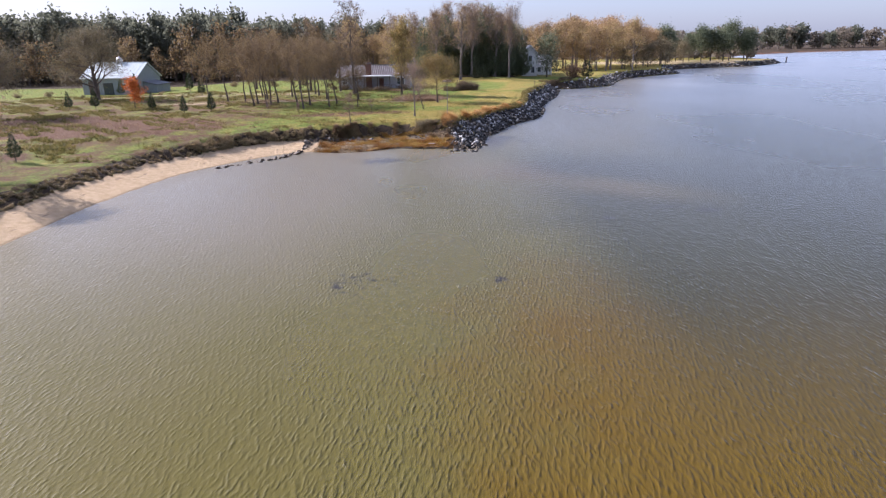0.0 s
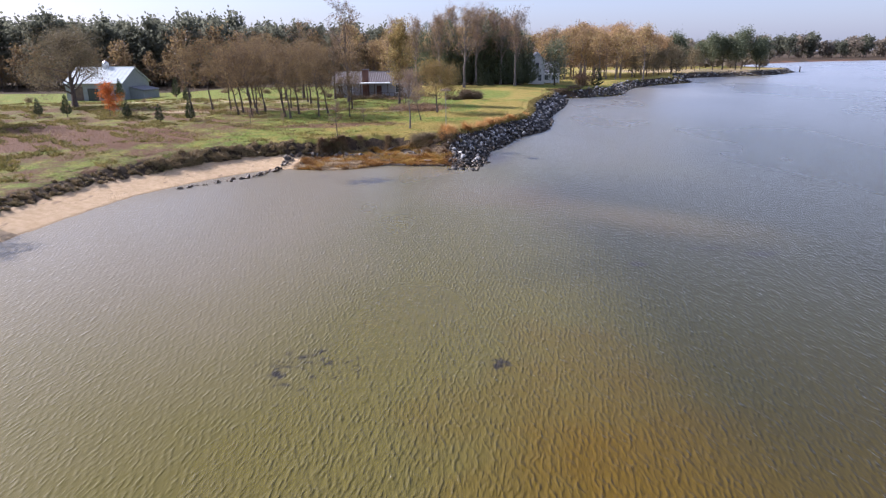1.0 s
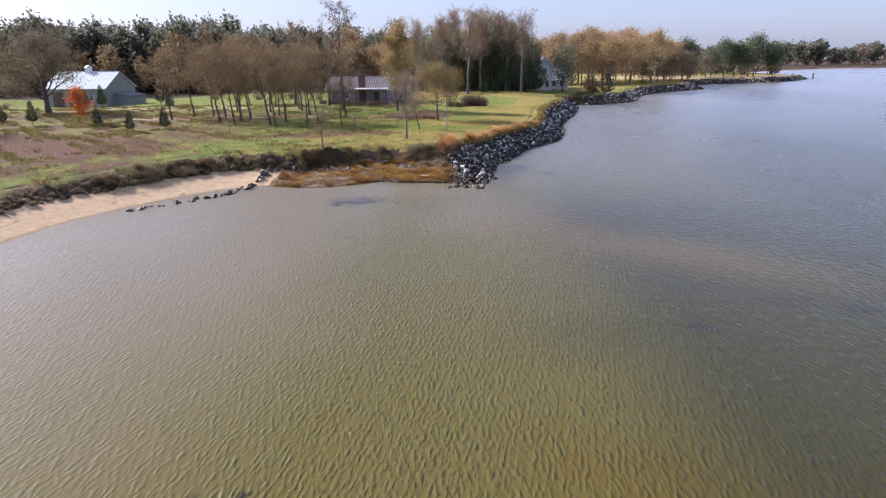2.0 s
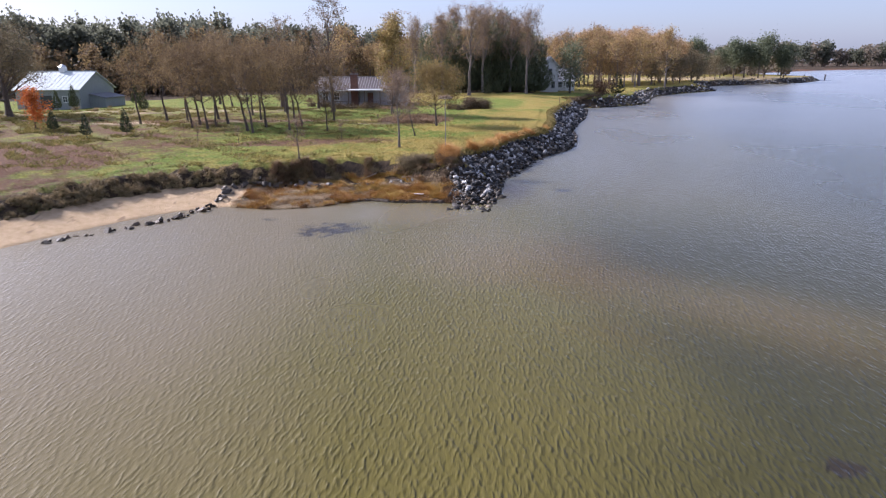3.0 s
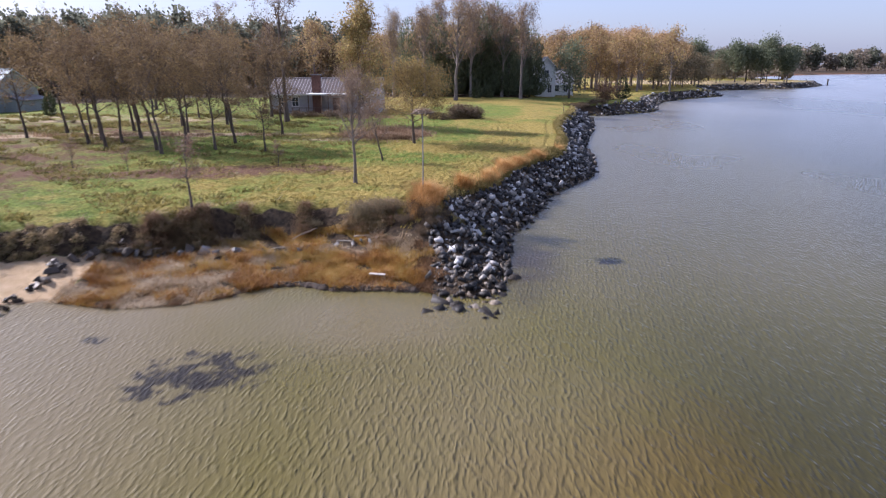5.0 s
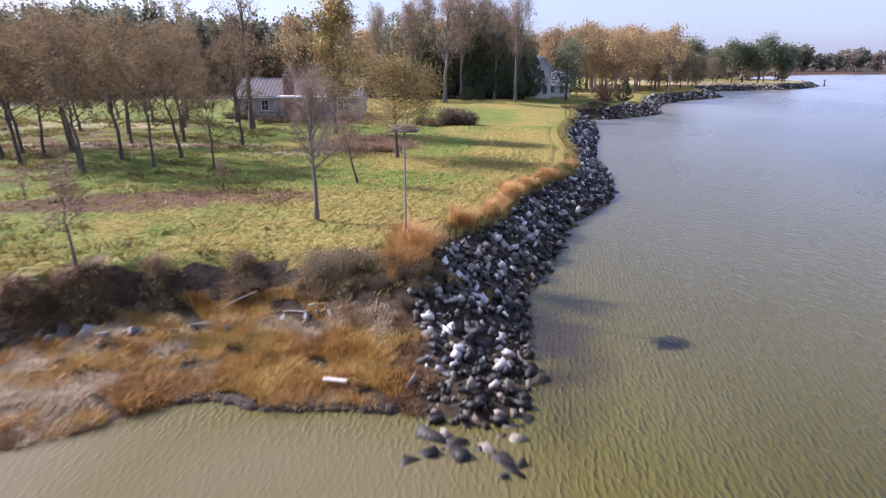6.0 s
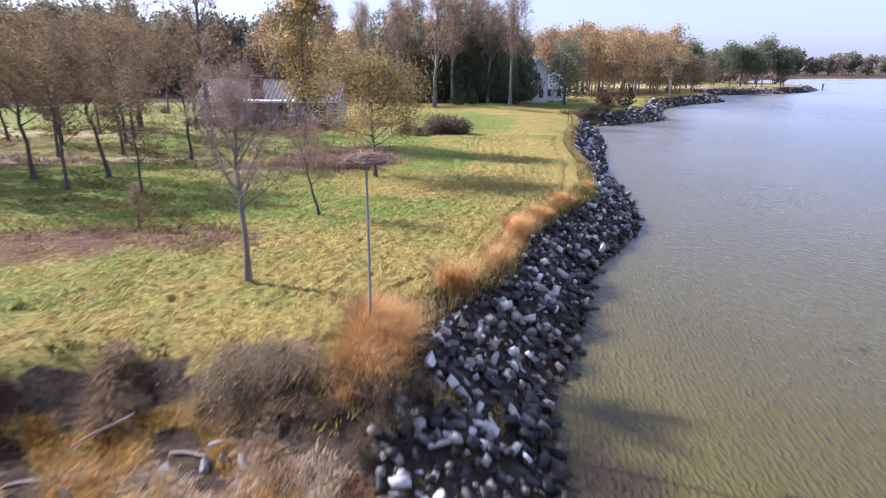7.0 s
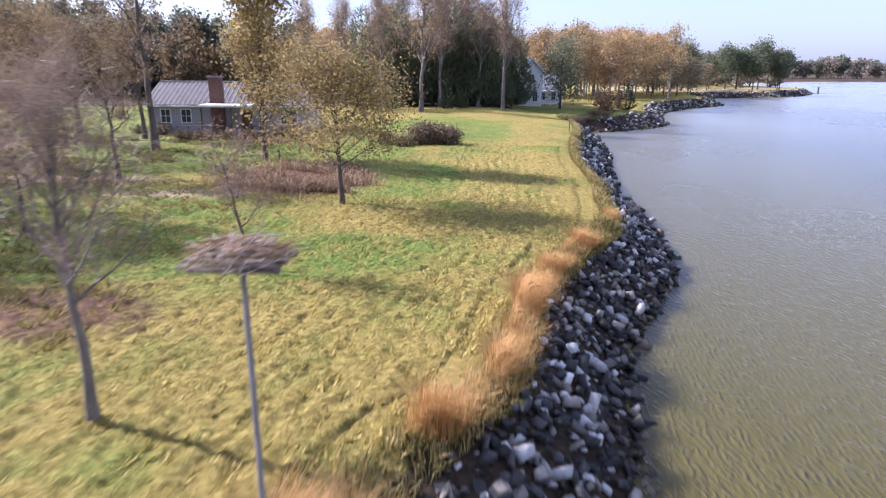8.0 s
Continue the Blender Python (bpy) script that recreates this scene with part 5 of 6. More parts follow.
# ---- the nest on its pole ----
def nest_pole():
    x, y = 0.17, 80.7
    z = ground_at(x, y)
    p = thing("nest_platform", "large stick nest on a weathered grey pole at the lawn's edge", "nest platform", (x, y, z))
    top = 6.45 - z
    m = Mass()
    tube(m, [[0, 0, -0.3], [0.012, 0, top * 0.5], [0, 0, top]], [0.038, 0.035, 0.03], 10)
    part("pole", m.mesh("pole", M_POLE), None, p)
    rng = np.random.default_rng(5)
    for k in range(5):
        off = -0.32 + 0.16 * k
        part("plank", beam((-0.46 + rng.uniform(-0.14, 0.05), off, top + 0.03 + rng.uniform(-0.01, 0.03)), (0.42 + rng.uniform(-0.05, 0.12), off + rng.uniform(-0.07, 0.07), top + 0.045), 0.1, 0.025), M_DARKWOOD, p)
    n = 420
    az, r = rng.uniform(0, 6.283, n), 0.42 * np.sqrt(rng.uniform(0, 1, n))
    at = np.stack([np.cos(az) * r, np.sin(az) * r, top + 0.07 + 0.2 * (1 - (r / 0.55) ** 2) * rng.uniform(0, 1, n)], 1)
    way = unit(np.stack([-np.sin(az + rng.normal(size=n) * 0.6), np.cos(az + rng.normal(size=n) * 0.6), rng.normal(size=n) * 0.12], 1))
    sticks, straw = Mass(), Mass()
    for k in range(0, n, 3):
        L = rng.uniform(0.25, 0.75)
        tube(sticks, [at[k] - way[k] * L * 0.5, at[k], at[k] + way[k] * L * 0.5], [0.006, 0.008, 0.005], 4)
    needles(straw, rng, at + [0, 0, 0.03], way, 0.4, 0.02, 0)
    a = np.linspace(0, 6.283, 15)[:-1]
    dome = [(np.cos(t) * q * 0.33 * (1 + 0.16 * math.sin(3 * t)), np.sin(t) * q * 0.33, top + 0.06 + h) for q, h in ((1, 0.0), (0.85, 0.09), (0.5, 0.15)) for t in a] + [(0, 0, top + 0.16)]
    f = [[r_ * 14 + k, r_ * 14 + (k + 1) % 14, (r_ + 1) * 14 + (k + 1) % 14, (r_ + 1) * 14 + k] for r_ in range(2) for k in range(14)] + [[28 + k, 28 + (k + 1) % 14, 42] for k in range(14)]
    part("nest_bowl", mesh("nest_bowl", dome, f, M_STRAW), None, p, "brown straw nest lining")
    tagged(part("stick_tangle", sticks.mesh("stick_tangle", M_WOOD), None, p, "tangle of grey sticks"), kind="stuff")
    tagged(part("nest_straw", straw.mesh("nest_straw", M_WEED), None, p, "loose dry straw"), kind="stuff")


nest_pole()


# ---- grasses ----
def scatter(rng, x0, x1, y0, y1, n):
    x, y = rng.uniform(x0, x1, n), rng.uniform(y0, y1, n)
    d, prof, z = lookup(x, y)
    return x, y, z, d, prof


def along(rng, n, s0, s1, y0, y1, low, high):
    """Places along the shore's sections s0 to s1, from low to high metres inland of the top of the bank."""
    e = EDGE[(EDGE[:, 2] >= s0) & (EDGE[:, 2] <= s1) & (EDGE[:, 1] >= y0) & (EDGE[:, 1] <= y1)]
    step = np.hypot(*np.diff(e[:, :2], axis=0).T)
    k = rng.choice(len(step), n, p=step / step.sum())
    p = e[k] + (e[k + 1] - e[k]) * rng.uniform(0, 1, (n, 1))
    w = unit(e[k + 1][:, :2] - e[k][:, :2])
    off = p[:, 3] + p[:, 5] + rng.uniform(low, high, n)
    x, y = p[:, 0] - w[:, 1] * off, p[:, 1] + w[:, 0] * off
    d, prof, z = lookup(x, y)
    ok = d > prof[:, 1] * 0.6
    return x[ok], y[ok], z[ok]


def stuff(name, mass, mats, label, category):
    return tagged(new(name, mass.mesh(name, mats)), label, category, kind="stuff")


rng = np.random.default_rng(77)
x, y, z, d, prof = scatter(rng, -18, 1.3, 69.5, 81.0, 190000)
inside = (d > 0.0) & (d < prof[:, 1] + 0.1) & (prof[:, 0] > 0.3) & (x < 1.0 + 0.3 * np.sin(y * 3)) & ((prof[:, 0] < 2.2) | (x < 0.9))
inside &= waves(x, y, 0.7, 3) > -0.62 + 0.25 * np.clip((y - 76.6), 0, 2)
at = np.stack([x, y, z - 0.03], 1)[inside]
reed, mat, fringe = Mass(), Mass(), Mass()
tone = 0.75 * lumps(at[:, 0], at[:, 1] * 1.4, 1.3, 4) + 0.45 * lumps(at[:, 0], at[:, 1], 0.4, 5) + 0.55 * smooth01(-at[:, 0], 5, 9) + 0.75 * blob(at[:, 0], at[:, 1], -1.6, 77.6, 2.6, 1.6) - 0.9 * blob(at[:, 0], at[:, 1], -2.8, 75.3, 2.0, 1.7)
dark = 0.9 * smooth01(at[:, 0], -0.9, 0.4) + 0.5 * smooth01(-lookup(at[:, 0], at[:, 1])[0], -0.9, -0.3) + 0.5 * lumps(at[:, 0], at[:, 1], 0.7, 6)
pick = np.where(dark > 0.75, 2, np.where(tone + 0.25 * rng.normal(size=len(at)) > 0.3, 1, 0))
hummock = 0.75 + 0.6 * np.clip(lumps(at[:, 0], at[:, 1], 0.6, 7) + 0.3, 0, 1)
blades(reed, rng, at[pick == 0], 0.34 * hummock[pick == 0], 0.016, 0.6, 0.4)
blades(mat, rng, at[pick == 1], 0.22 * hummock[pick == 1], 0.015, 0.8, 0.5)
blades(fringe, rng, at[pick == 2], 0.28 * hummock[pick == 2], 0.018, 0.7, 0.5)
stuff("marsh_grass", reed, M_REED, "matted orange and straw-coloured marsh grass at the water's edge", "grass")
M_MAT = foliage("bleached_blade", [(0.1, (0.24, 0.16, 0.09)), (0.5, (0.46, 0.35, 0.22)), (0.9, (0.66, 0.55, 0.39))], 0.3, patch=0.6)
M_FRINGE = foliage("rust_blade", [(0.1, (0.06, 0.032, 0.016)), (0.5, (0.16, 0.085, 0.035)), (0.9, (0.30, 0.17, 0.075))], 0.3, patch=0.6)
stuff("flattened_straw", mat, M_MAT, "bleached flattened straw lying over the marsh", "grass")
stuff("marsh_fringe", fringe, M_FRINGE, "dark rusty marsh grass along the rocks and water", "grass")

plume = Mass()
x, y, z = along(rng, 120000, 2.0, 3.4, 70, 106, -0.35, 0.8)
clumps = most(*[np.exp(-(((y - cy) / w) ** 2)) * k for cy, w, k in ((80.6, 1.5, 1.15), (84.8, 0.5, 0.8), (88.2, 0.6, 0.6), (91.6, 1.1, 0.9), (94.2, 0.8, 0.7), (97.2, 1.3, 0.8), (101.5, 0.7, 0.55), (91.5, 6.0, 0.6))])
thick = clumps + 0.3 * waves(x, y, 0.9, 7) + 0.25 * waves(x, y, 0.4, 2)
keep = (thick + 0.16 * rng.normal(size=len(x)) > 0.58) & (y > 78.2) & (x > -0.6) & (lookup(x, y)[0] > lookup(x, y)[1][:, 1] + lookup(x, y)[1][:, 3] - 0.35) & ((y < 83) | (lookup(x, y)[0] < lookup(x, y)[1][:, 1] + lookup(x, y)[1][:, 3] + 0.3))
at = np.stack([x, y, z - 0.05], 1)[keep]
blades(plume, rng, at, (0.5 + 0.75 * np.clip(thick[keep], 0, 1.1)) * (1 - 0.35 * smooth01(at[:, 1], 84, 96)), 0.009, 0.5, 0.4)
stuff("plume_grass", plume, M_PLUME, "tall orange-brown plume grass along the top of the rocks", "grass")

verge = Mass()
x, y, z = along(rng, 26000, 2.0, 4.5, 70, 166, -0.6, 0.45)
keep = (y > 78.6) & (x > -1)
at = np.stack([x, y, z - 0.03], 1)[keep]
blades(verge, rng, at, 0.36 + 0.16 * waves(at[:, 0], at[:, 1], 1.0, 2), 0.035, 0.5, 0.3)
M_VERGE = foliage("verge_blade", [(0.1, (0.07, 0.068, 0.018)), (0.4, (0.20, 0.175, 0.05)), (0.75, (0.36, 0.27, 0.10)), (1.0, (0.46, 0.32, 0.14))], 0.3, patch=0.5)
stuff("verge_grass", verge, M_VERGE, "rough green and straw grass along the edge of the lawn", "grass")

lawn_grass = Mass()
x, y, z, d, prof = scatter(rng, -15, 9, 77, 106, 60000)
tuft = lumps(x * 0.87 - y * 0.5, (x * 0.5 + y * 0.87) * 0.6, 0.22, 8) + 0.6 * lumps(x, y, 1.1, 9)
keep = (d > prof[:, 1] + prof[:, 3] + 0.2) & (tuft > 0.0)
at = np.stack([x, y, z + 0.03], 1)[keep]
n = len(at)
way = unit(np.stack([0.5 + rng.normal(size=n) * 0.5, 0.8 + rng.normal(size=n) * 0.5, np.full(n, 0.75)], 1))
needles(lawn_grass, rng, at, way, 0.17, 0.06, 0)
M_TURF = foliage("turf_blade", [(0.1, (0.11, 0.11, 0.025)), (0.4, (0.28, 0.22, 0.05)), (0.7, (0.47, 0.36, 0.10)), (1.0, (0.58, 0.45, 0.17))], 0.3, patch=0.3)
stuff("lawn_grass", lawn_grass, M_TURF, "short tufts of mown yellow-green grass on the lawn", "grass")

# Overhanging scrub and tussocks on the earth bank above beach and marsh.
scrub = Mass()
bank = EDGE[(EDGE[:, 2] < 2.2) & (EDGE[:, 1] > 20)]
for a, b in zip(bank[:-1], bank[1:]):
    step = b[:2] - a[:2]
    left = np.array([-step[1], step[0]]) / np.hypot(*step)
    for k in range(max(1, int(np.hypot(*step) / (0.07 if a[1] > 66 else 0.1)))):
        u = rng.uniform(0, 1)
        p = a + (b - a) * u
        c = p[:2] + left * (p[3] + rng.uniform(-0.15 if p[2] > 0.4 else 0.05, 1.15 if p[2] > 0.4 else 0.95) * max(p[5], 0.9))
        if c[0] > 0.9 or lookup(*c)[0][0] < p[3] - 0.3:
            continue
        zc, r = ground_at(*c), rng.uniform(0.3, 0.65) * (0.42 if c[1] < 66 else 0.85)
        n = 130
        az, q = rng.uniform(0, 6.283, n), np.sqrt(rng.uniform(0, 1, n))
        at = np.stack([c[0] + np.cos(az) * q * r * 0.8, c[1] + np.sin(az) * q * r * 0.8, zc - 0.1 + r * 0.75 * np.sqrt(1 - q * q * 0.95)], 1)
        way = unit(np.stack([np.cos(az) * q, np.sin(az) * q, 0.75 - q * 0.9], 1) + rng.normal(size=(n, 3)) * 0.3)
        leaves(scrub, rng, at[:95], 0.09 if c[1] > 60 else 0.12, 0)
        needles(scrub, rng, at[95:], way[95:], 0.2, 0.03, 0)
        blades(scrub, rng, np.stack([c[0] + np.cos(az[:24]) * q[:24] * r * 0.6, c[1] + np.sin(az[:24]) * q[:24] * r * 0.6, np.full(24, zc)], 1), r * 1.15, 0.03, 0.5, 0.4)
# Bushes added in a dark leaf colour to draw the shade under the plumes.
dark_bush = tree_thing("dark_bush", bush(205, 1.6, 0.95, 3200, 0.035, 900), (M_BARK, M_DIM, M_DIM), "twiggy bush above the rocks, its leaf colour darkened for shade", "shrub", "dark bushes above the rocks")
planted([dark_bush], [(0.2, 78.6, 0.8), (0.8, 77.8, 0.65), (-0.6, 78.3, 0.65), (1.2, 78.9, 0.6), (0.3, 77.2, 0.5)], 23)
stuff("bank_scrub", scrub, M_SHRUB, "dark brown-green tussocks and scrub hanging over the earth bank", "scrub")

bank_grass = Mass()
x, y, z = along(rng, 90000, 0.3, 2.0, 64, 80, -1.2, 0.4)
keep = (x < -1.2) & (waves(x, y, 0.8, 4) + 0.5 * waves(x, y, 0.3, 1) > -0.3)
at = np.stack([x, y, z - 0.03], 1)[keep]
blades(bank_grass, rng, at, 0.36 + 0.14 * waves(at[:, 0], at[:, 1], 0.9, 6), 0.016, 0.8, 0.6)
stuff("bank_grass", bank_grass, M_WEED, "dry brown grass tussocks on the bank behind the marsh", "grass")

weeds = Mass()
for cx, cy, rx, ry, n, tall in ((-4.6, 111, 3.8, 4.6, 3600, 0.6), (-3.2, 107.5, 2.2, 1.5, 1800, 0.6), (-8, 127, 3, 1.0, 900, 0.5), (-50, 81, 26, 11, 4000, 0.35), (-28, 109.5, 15, 1.4, 3000, 0.4)):
    px, py = cx + rng.normal(size=n) * rx * 0.55, cy + rng.normal(size=n) * ry * 0.55
    thin = waves(px, py, 1.5, 3) + 0.5 * waves(px, py, 0.5, 8) > -0.1
    px, py = px[thin], py[thin]
    blades(weeds, rng, np.stack([px, py, lookup(px, py)[2] - 0.03], 1), tall, 0.05, 0.5, 0.35)
stuff("dry_weeds", weeds, M_WEED, "patches of tall dry reddish-brown weeds", "weeds")

tussock = Mass()
x, y, z, d, prof = scatter(rng, -80, -6, 58, 132, 30000)
keep = (d > prof[:, 1] + prof[:, 3] + 0.5) & (waves(x, y, 3.5, 6) + 0.8 * waves(x, y, 1.1, 1) > 0.15)
for cx, cy, cz in zip(x[keep], y[keep], z[keep]):
    r, n = rng.uniform(0.14, 0.42), 11
    az, q = rng.uniform(0, 6.283, n), rng.uniform(0.2, 1, n)
    at = np.stack([cx + np.cos(az) * q * r * 0.6, cy + np.sin(az) * q * r * 0.6, np.full(n, cz - 0.03)], 1)
    needles(tussock, rng, at, unit(np.stack([np.cos(az) * 0.7, np.sin(az) * 0.7, np.full(n, 0.8)], 1)), r * 1.1, 0.1, 0)
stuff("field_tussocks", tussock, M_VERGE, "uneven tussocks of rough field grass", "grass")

# ---- shrubs and small things on the lawn ----
field_bush = tree_thing("field_shrub", bush(204, 2.6, 1.7, 1100, 0.13, 120), (M_BARK, M_SHRUB, M_TWIG), "brown shrub at the back of the field", "shrub", "shrubs of the field")
planted([field_bush], [(-66, 141, 0.5), (-61, 143, 0.5), (-57, 146, 0.55), (-45, 126, 0.5), (-41, 121, 0.5), (-38, 146, 1.2), (-84, 140, 1.3), (-88, 136), (-48, 150, 1.3), (-55, 128, 0.7), (-33, 152, 1.2), (-70, 128, 0.7), (-26, 146, 1.0)], 20)
G = "shrubs of the garden bed"
bed_bush = tree_thing("garden_shrub", bush(201, 2.2, 1.3, 2600, 0.075, 200), (M_BARK, M_DIM, M_TWIG), "rounded dark shrub in the garden bed on the lawn", "shrub", G)
planted([bed_bush], [(2.2, 125.2), (3.6, 126.0, 1.1), (1.0, 124.6, 0.75), (4.6, 125.2, 0.9), (-0.4, 125.4, 0.7), (3.0, 127.2, 1.25)], 17)
house_bush = tree_thing("foundation_shrub", bush(202, 1.6, 0.9, 900, 0.09, 80), (M_BARK, M_DIM, M_TWIG), "low brown shrub before the low house", "shrub", "shrubs before the low house")
planted([house_bush], [(-17, 128.2), (-15.2, 128.0, 0.9), (-13.4, 128.4, 1.1), (-11.5, 128.2), (-20.5, 131.4, 1.1), (-22.4, 132.2), (-9.0, 130.5, 1.2)], 18)
pale_bush = tree_thing("bank_bush", bush(203, 2.4, 1.3, 3000, 0.045, 700), (M_BARK, M_WILLOW, M_WILLOW), "pale twiggy olive bush on the bank above the marsh", "shrub", "bushes on the marsh bank")
planted([pale_bush], [(-2.7, 79.7, 0.9), (-1.5, 79.4, 0.75), (-5.4, 79.8, 0.45)], 19)


def stake(x, y, tall, r, label, name="stake", cat="post"):
    t = thing(name, label, cat, (x, y, ground_at(x, y)), group="stakes on the lawn")
    m = Mass()
    tube(m, [[0, 0, -0.15], [0.01, 0, tall * 0.5], [0, 0.01, tall]], [r, r * 0.95, r * 0.85], 7)
    m.add([[0, 0, tall + r * 0.3]] + [[math.cos(a) * r * 0.85, 0.01 + math.sin(a) * r * 0.85, tall] for a in np.linspace(0, 6.283, 8)[:-1]], [[0, k + 1, (k + 1) % 7 + 1] for k in range(7)])
    part("shaft", m.mesh("shaft", M_DARKWOOD), None, t)


for sx, sy, sh in ((1.4, 128.5, 1.0), (-7.0, 116.5, 0.8), (-6.0, 118.5, 0.6), (17.6, 139.0, 1.1), (-9.3, 112.0, 0.6), (-1.8, 127.5, 1.2)):
    stake(sx, sy, sh, 0.05, "short dark wooden stake standing in the grass")


# ---- stones ----
def stone(seed, flat=0.7):
    rng = np.random.default_rng(seed)
    bm = bmesh.new()
    corner = np.array(np.meshgrid([-1.0, 1], [-1.0, 1], [-1.0, 1])).reshape(3, -1).T * rng.uniform(0.42, 1.12, (8, 3))
    extra = unit(rng.normal(size=(6, 3))) * rng.uniform(0.85, 1.3, (6, 1))
    for p in np.vstack([corner, extra]) * np.array([0.42, 0.35, 0.38 * flat]):
        bm.verts.new(p)
    hull = bmesh.ops.convex_hull(bm, input=bm.verts[:])
    bmesh.ops.delete(bm, geom=[v for v in bm.verts if not v.link_faces], context="VERTS")
    bmesh.ops.recalc_face_normals(bm, faces=bm.faces[:])
    me = bpy.data.meshes.new("stone")
    bm.to_mesh(me)
    bm.free()
    me.materials.append(M_ROCK)
    return me


STONES = [stone(300 + k, 0.62 + 0.1 * (k % 5)) for k in range(10)]
STONE_ARRAYS = []
for me in STONES:
    m = Mass()
    m.add([v.co[:] for v in me.vertices], [list(p.vertices) for p in me.polygons])
    STONE_ARRAYS.append(m)


def stone_spots(rng, x0, x1, y0, y1, step, size, ok):
    """Jittered places for stones on a slope: x, y, z, size."""
    gx, gy = np.meshgrid(np.arange(x0, x1, step), np.arange(y0, y1, step))
    px = gx.ravel() + rng.uniform(-0.5, 0.5, gx.size) * step
    py = gy.ravel() + rng.uniform(-0.5, 0.5, gx.size) * step
    d, prof, z = lookup(px, py)
    keep = ok(px, py, d, prof)
    px, py, z = px[keep], py[keep], z[keep]
    s = size * np.clip(np.exp(rng.normal(size=len(px)) * 0.38), 0.5, 1.5)
    z = z + s * rng.uniform(-0.45, 0.55, len(px))
    return np.stack([px, py, z, s], 1)


def stone_pose(rng, p):
    x, y, z, s = p
    return pose(x, y, z, rng.uniform(-60, 60), rng.uniform(-50, 50), rng.uniform(0, 360)) @ Matrix.Diagonal((s * rng.uniform(0.95, 1.75), s * rng.uniform(0.75, 1.1), s * rng.uniform(0.7, 1.15), 1))


def on_slope(px, py, d, prof):
    out = (prof[:, 0] > 1.75) & (prof[:, 0] < 3.8) & (d < prof[:, 1] + prof[:, 3] - 0.5) & (d > -0.12)
    return out & ((px > 0.75 + 0.25 * np.sin(py * 2.1)) | (prof[:, 0] > 2.5)) & (px + (py - 71) * 0.02 > 0.6)


rngs = np.random.default_rng(55)
rock_rng = random.Random(56)
near = stone_spots(rngs, 0.2, 32, 69.5, 112, 0.235, 0.27, on_slope)
near = near[np.argsort(np.abs(near[:, 1] - 82.0))]
mid = stone_spots(rngs, 8, 34, 112, 164, 0.36, 0.38, lambda px, py, d, prof: (prof[:, 0] > 2.5) & (prof[:, 0] < 4.2) & (d < prof[:, 1] + prof[:, 3] - 0.3) & (d > -0.4))
far = stone_spots(rngs, 26, 165, 160, 345, 0.55, 0.47, lambda px, py, d, prof: (prof[:, 0] > 4.3) & (prof[:, 0] < 5.05) & (d < prof[:, 1] + prof[:, 3]) & (d > -0.5))
sunk = stone_spots(rngs, 0.2, 26, 68.9, 130, 0.36, 0.42, lambda px, py, d, prof: (d < -0.05) & (d > -0.3 - 1.7 * (py < 73)) & (px > 0.5) & (px < 3.7 + 40 * (py > 73)) & (prof[:, 0] > 1.8) & (prof[:, 0] < 3.9))
sunk[:, 2] = -0.19 + 0.08 * rngs.uniform(-1, 1, len(sunk))
sunk[:, 3] *= 1.25

revetment = thing("rock_revetment", "sloping bank of loose grey quarry stones along the shore", "rock bank", kind="structure")
for n, p in enumerate(near[:300]):
    o = new("rock", STONES[n % 10])
    o.parent = revetment
    o.matrix_basis = stone_pose(rock_rng, p)
rest = Mass()
for n, p in enumerate(np.vstack([near[300:], mid, far, sunk])):
    rest.place(STONE_ARRAYS[n % 10], stone_pose(rock_rng, p))
tagged(part("rock_mass", rest.mesh("rock_mass", M_ROCK), None, revetment), "grey and brown quarry stones", kind="stuff")


def loose_stone(x, y, s, z=None, label="dark loose boulder at the water's edge", group="boulders at the water's edge", pale=False):
    o = new("boulder", (PALE_STONES if pale else BROWN_STONES)[rock_rng.randrange(10)])
    o.matrix_basis = stone_pose(rock_rng, (x, y, (max(ground_at(x, y), 0.0) if z is None else z) + s * 0.15, s))
    tagged(o, label, "boulder", group)


PALE_STONES, BROWN_STONES = [me.copy() for me in STONES], [me.copy() for me in STONES]
for pale_me, brown_me in zip(PALE_STONES, BROWN_STONES):
    pale_me.materials[0], brown_me.materials[0] = M_PALE_ROCK, M_BROWN_ROCK
row = np.array([(-16.6, 67.6), (-15.9, 69.6), (-15.2, 71.6), (-14.9, 73.8), (-14.2, 75.4), (-12.6, 76.5)])
for k in range(46):
    u = k / 45 * 5
    p = row[min(int(u), 4)] + (row[min(int(u), 4) + 1] - row[min(int(u), 4)]) * (u - min(int(u), 4))
    loose_stone(p[0] + rngs.uniform(-0.45, 0.45), p[1] + rngs.uniform(-0.3, 0.3), rngs.uniform(0.25, 0.52), None, "brown-grey weathered boulder lying at the water's edge")
for k in range(16):
    u = (k + rngs.uniform(0, 0.9)) / 16
    loose_stone(-21.2 + 4.8 * u + rngs.uniform(-0.3, 0.3), 62.2 + 5.6 * u + rngs.uniform(-0.4, 0.4), rngs.uniform(0.28, 0.6), -0.08, "dark wet boulder standing in the shallows off the beach", "boulders in the shallows")
for k in range(34):
    u = k / 33
    loose_stone(-12.8 + 10.4 * u + rngs.uniform(-0.3, 0.3), 75.9 + 2.6 * u - 0.6 * u * u + rngs.uniform(-0.35, 0.25), rngs.uniform(0.3, 0.8) * (1.0 if u < 0.45 else 0.55), None, "pale grey boulder half hidden at the foot of the bank", "boulders under the bank", pale=k % 2 > 0)


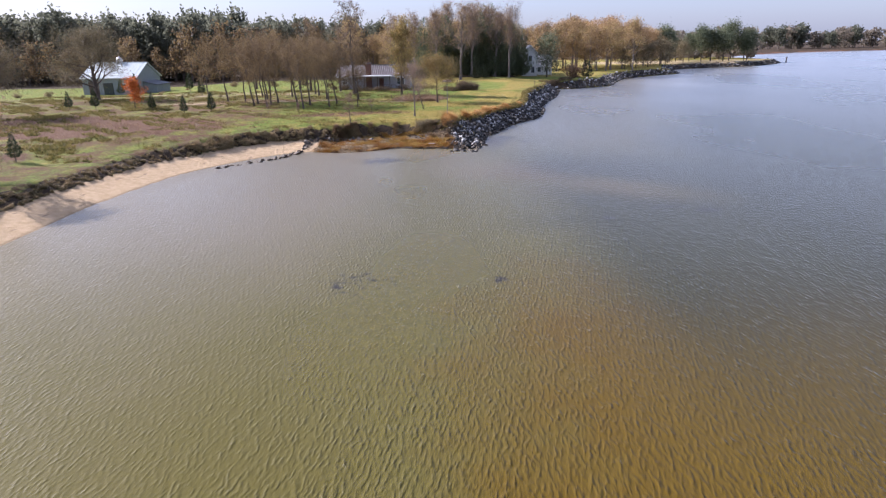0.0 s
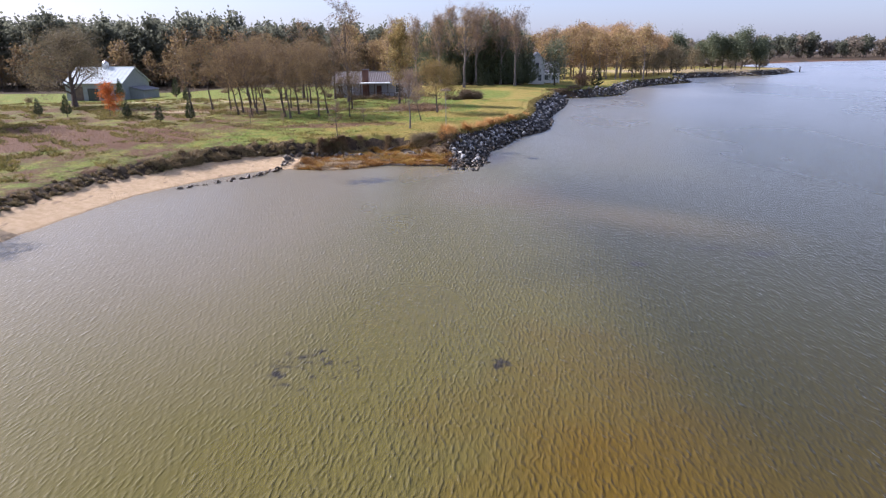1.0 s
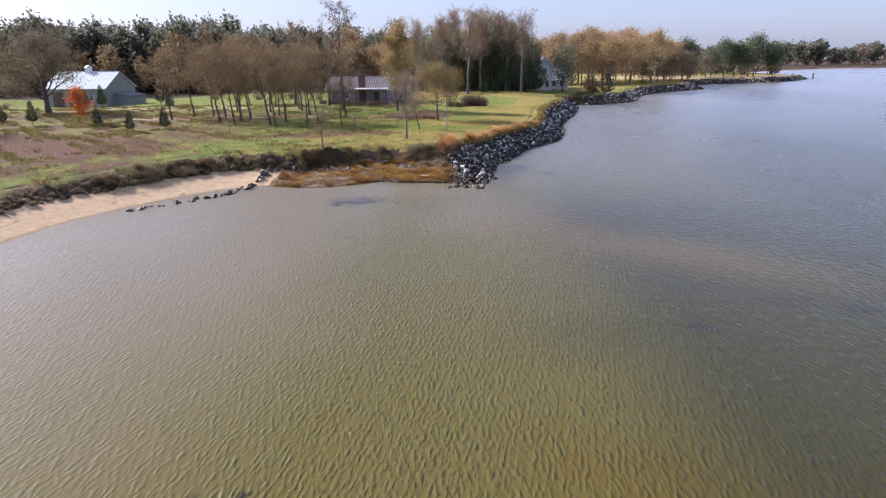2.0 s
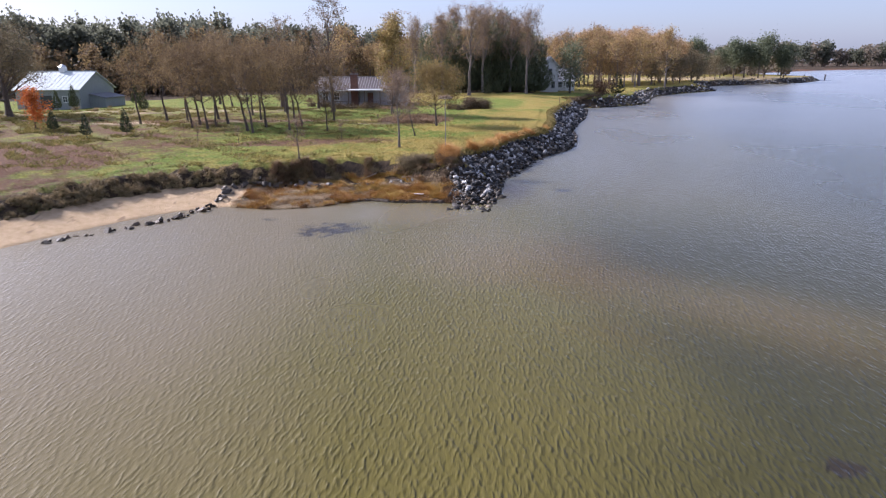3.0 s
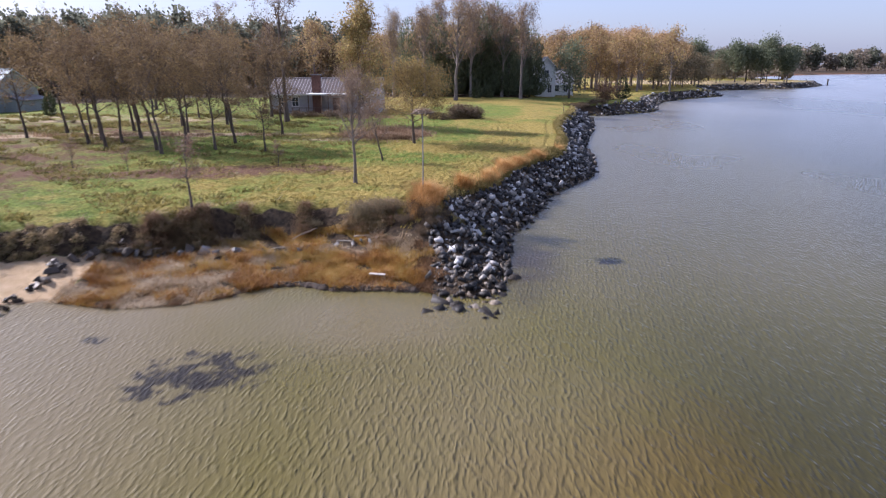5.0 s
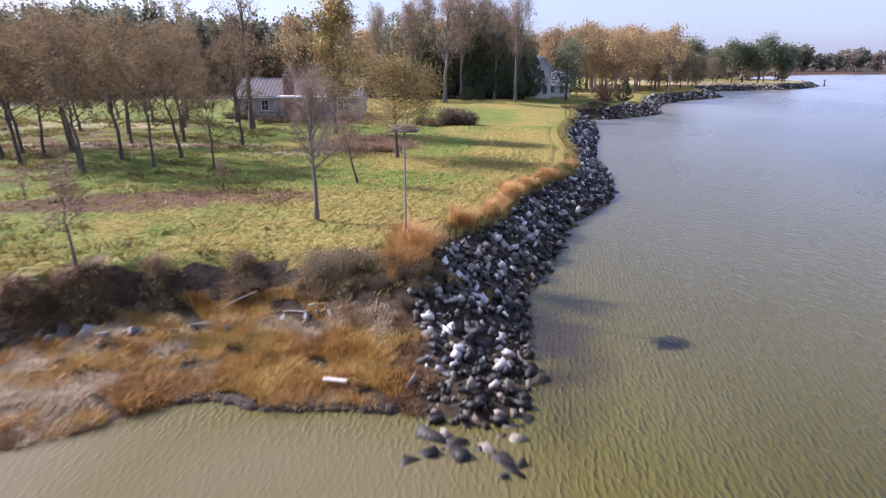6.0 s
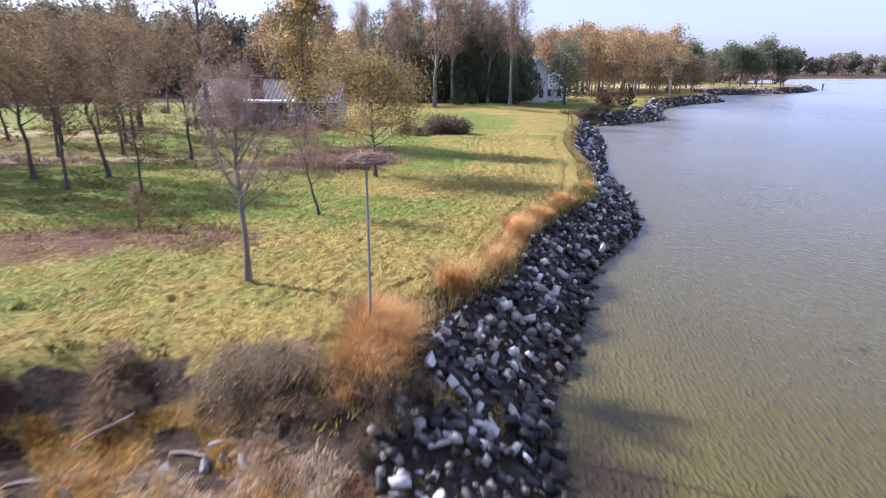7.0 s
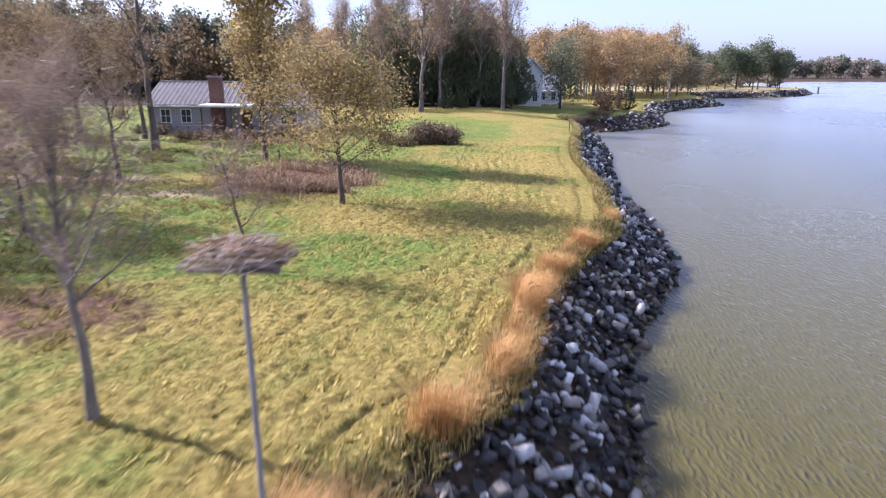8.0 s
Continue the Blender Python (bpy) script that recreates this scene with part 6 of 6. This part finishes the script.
# ---- driftwood, planks and the peat edge ----
def log(x, y, length, r, turn, tilt, label, z=None, mat=None):
    o = thing("driftwood_log", label, "driftwood", (x, y, (ground_at(x, y) if z is None else z) + r), turn)
    m = Mass()
    pts = np.stack([np.linspace(-length / 2, length / 2, 7), 0.05 * np.sin(np.linspace(0, 5, 7)), np.linspace(0, length, 7) * math.tan(tilt)], 1)
    tube(m, pts, r * np.array([0.7, 1, 0.95, 0.85, 0.75, 0.6, 0.35]), 7)
    for e, inward in ((0, 1), (6, -1)):
        m.add(np.vstack([pts[e], m.v[0][e * 7 : e * 7 + 7]]), [[0, k + 1, (k + 1) % 7 + 1] for k in range(7)])
    tube(m, [pts[3], pts[3] + [0.1 * length, 0.12 * length, 0.05 * length]], [r * 0.4, r * 0.15], 5)
    part("trunk", m.mesh("log", mat or M_WOOD), None, o)


log(-5.7, 79.0, 1.3, 0.045, 35, 0.3, "bleached driftwood log leaning on the earth bank")
log(-9.6, 77.0, 1.8, 0.06, -8, 0.02, "bleached driftwood log lying at the foot of the bank")
log(-2.6, 78.4, 1.1, 0.05, 12, 0.03, "grey driftwood log lying behind the marsh grass")
log(-12.4, 76.2, 1.3, 0.05, 20, 0.02, "grey driftwood log lying behind the marsh grass")
for lx, ly, ll, lt in ((-11.2, 76.5, 1.1, 30), (-8.0, 77.2, 1.3, -20), (-6.6, 77.6, 0.9, 14), (-3.5, 78.3, 1.1, -12), (-1.6, 77.9, 0.9, 25), (-10.4, 76.9, 1.5, 12), (-4.6, 78.0, 0.8, 40)):
    log(lx, ly, ll, 0.035, lt, 0.06, "thin bleached driftwood branch at the foot of the bank")
log(4.9, 57.2, 1.6, 0.06, 100, 0.0, "dark sunken branch on the sandy bed", -0.5, M_DARKWOOD)
plank = thing("plank", "pale weathered plank lying on the marsh grass", "plank", (-1.5, 73.6, ground_at(-1.5, 73.6) + 0.34), -12)
part("board", box(-0.35, 0.35, -0.09, 0.09, 0, 0.04, 0.005), M_WOOD, plank)

peat = Mass()
rngp = np.random.default_rng(9)
mid_edge = EDGE[(EDGE[:, 0] > -6.3) & (EDGE[:, 0] < 0.4) & (EDGE[:, 1] < 74) & (EDGE[:, 1] > 70) & (EDGE[:, 2] > 0.9) & (EDGE[:, 2] < 2.1)]
run = np.vstack([a + (b - a) * u for a, b in zip(mid_edge[:-1], mid_edge[1:]) for u in np.linspace(0, 1, 8)[:-1]])
for lift, back, r in ((-0.02, 0.04, 0.13), (0.06, 0.14, 0.1)):
    pts = np.stack([run[:, 0], run[:, 1] + back + 0.05 * waves(run[:, 0], run[:, 1], 0.16, 3), lift + 0.03 * waves(run[:, 0], run[:, 1], 0.2, 1)], 1)
    ends = np.minimum(1, np.minimum(np.arange(len(pts)), np.arange(len(pts))[::-1]) / 5 + 0.1)
    tube(peat, pts, (r + 0.05 * waves(run[:, 0], run[:, 1], 0.13, 6) + 0.02 * rngp.normal(size=len(pts))) * ends, 8)
tagged(new("peat_edge", peat.mesh("peat_edge", M_PEAT)), "dark eroded peat edge of the marsh above the water", "bank", kind="structure")

# ---- the far point: a low dock and a marker post ----
dock = thing("dock", "low dark wooden dock at the end of the rocky point", "dock", (150, 322, 0.0), 12)
part("deck", box(-5, 5, -1.0, 1.0, 1.05, 1.25, 0.02), M_DARKWOOD, dock)
for px in (-4.4, 0.0, 4.4):
    for py in (-0.85, 0.85):
        part("pile", box(px - 0.14, px + 0.14, py - 0.14, py + 0.14, -1.2, 1.6, 0.03), M_DARKWOOD, dock)
marker = thing("marker_post", "dark marker post standing in the water off the point", "post", (164, 330, 0.0))
m = Mass()
tube(m, [[0, 0, -1.2], [0, 0, 0.8], [0, 0, 2.2]], [0.3, 0.28, 0.26], 8)
part("shaft", m.mesh("marker_shaft", M_DARKWOOD), None, marker)
part("cap", box(-0.4, 0.4, -0.4, 0.4, 2.2, 2.5, 0.08), M_DARKWOOD, marker)
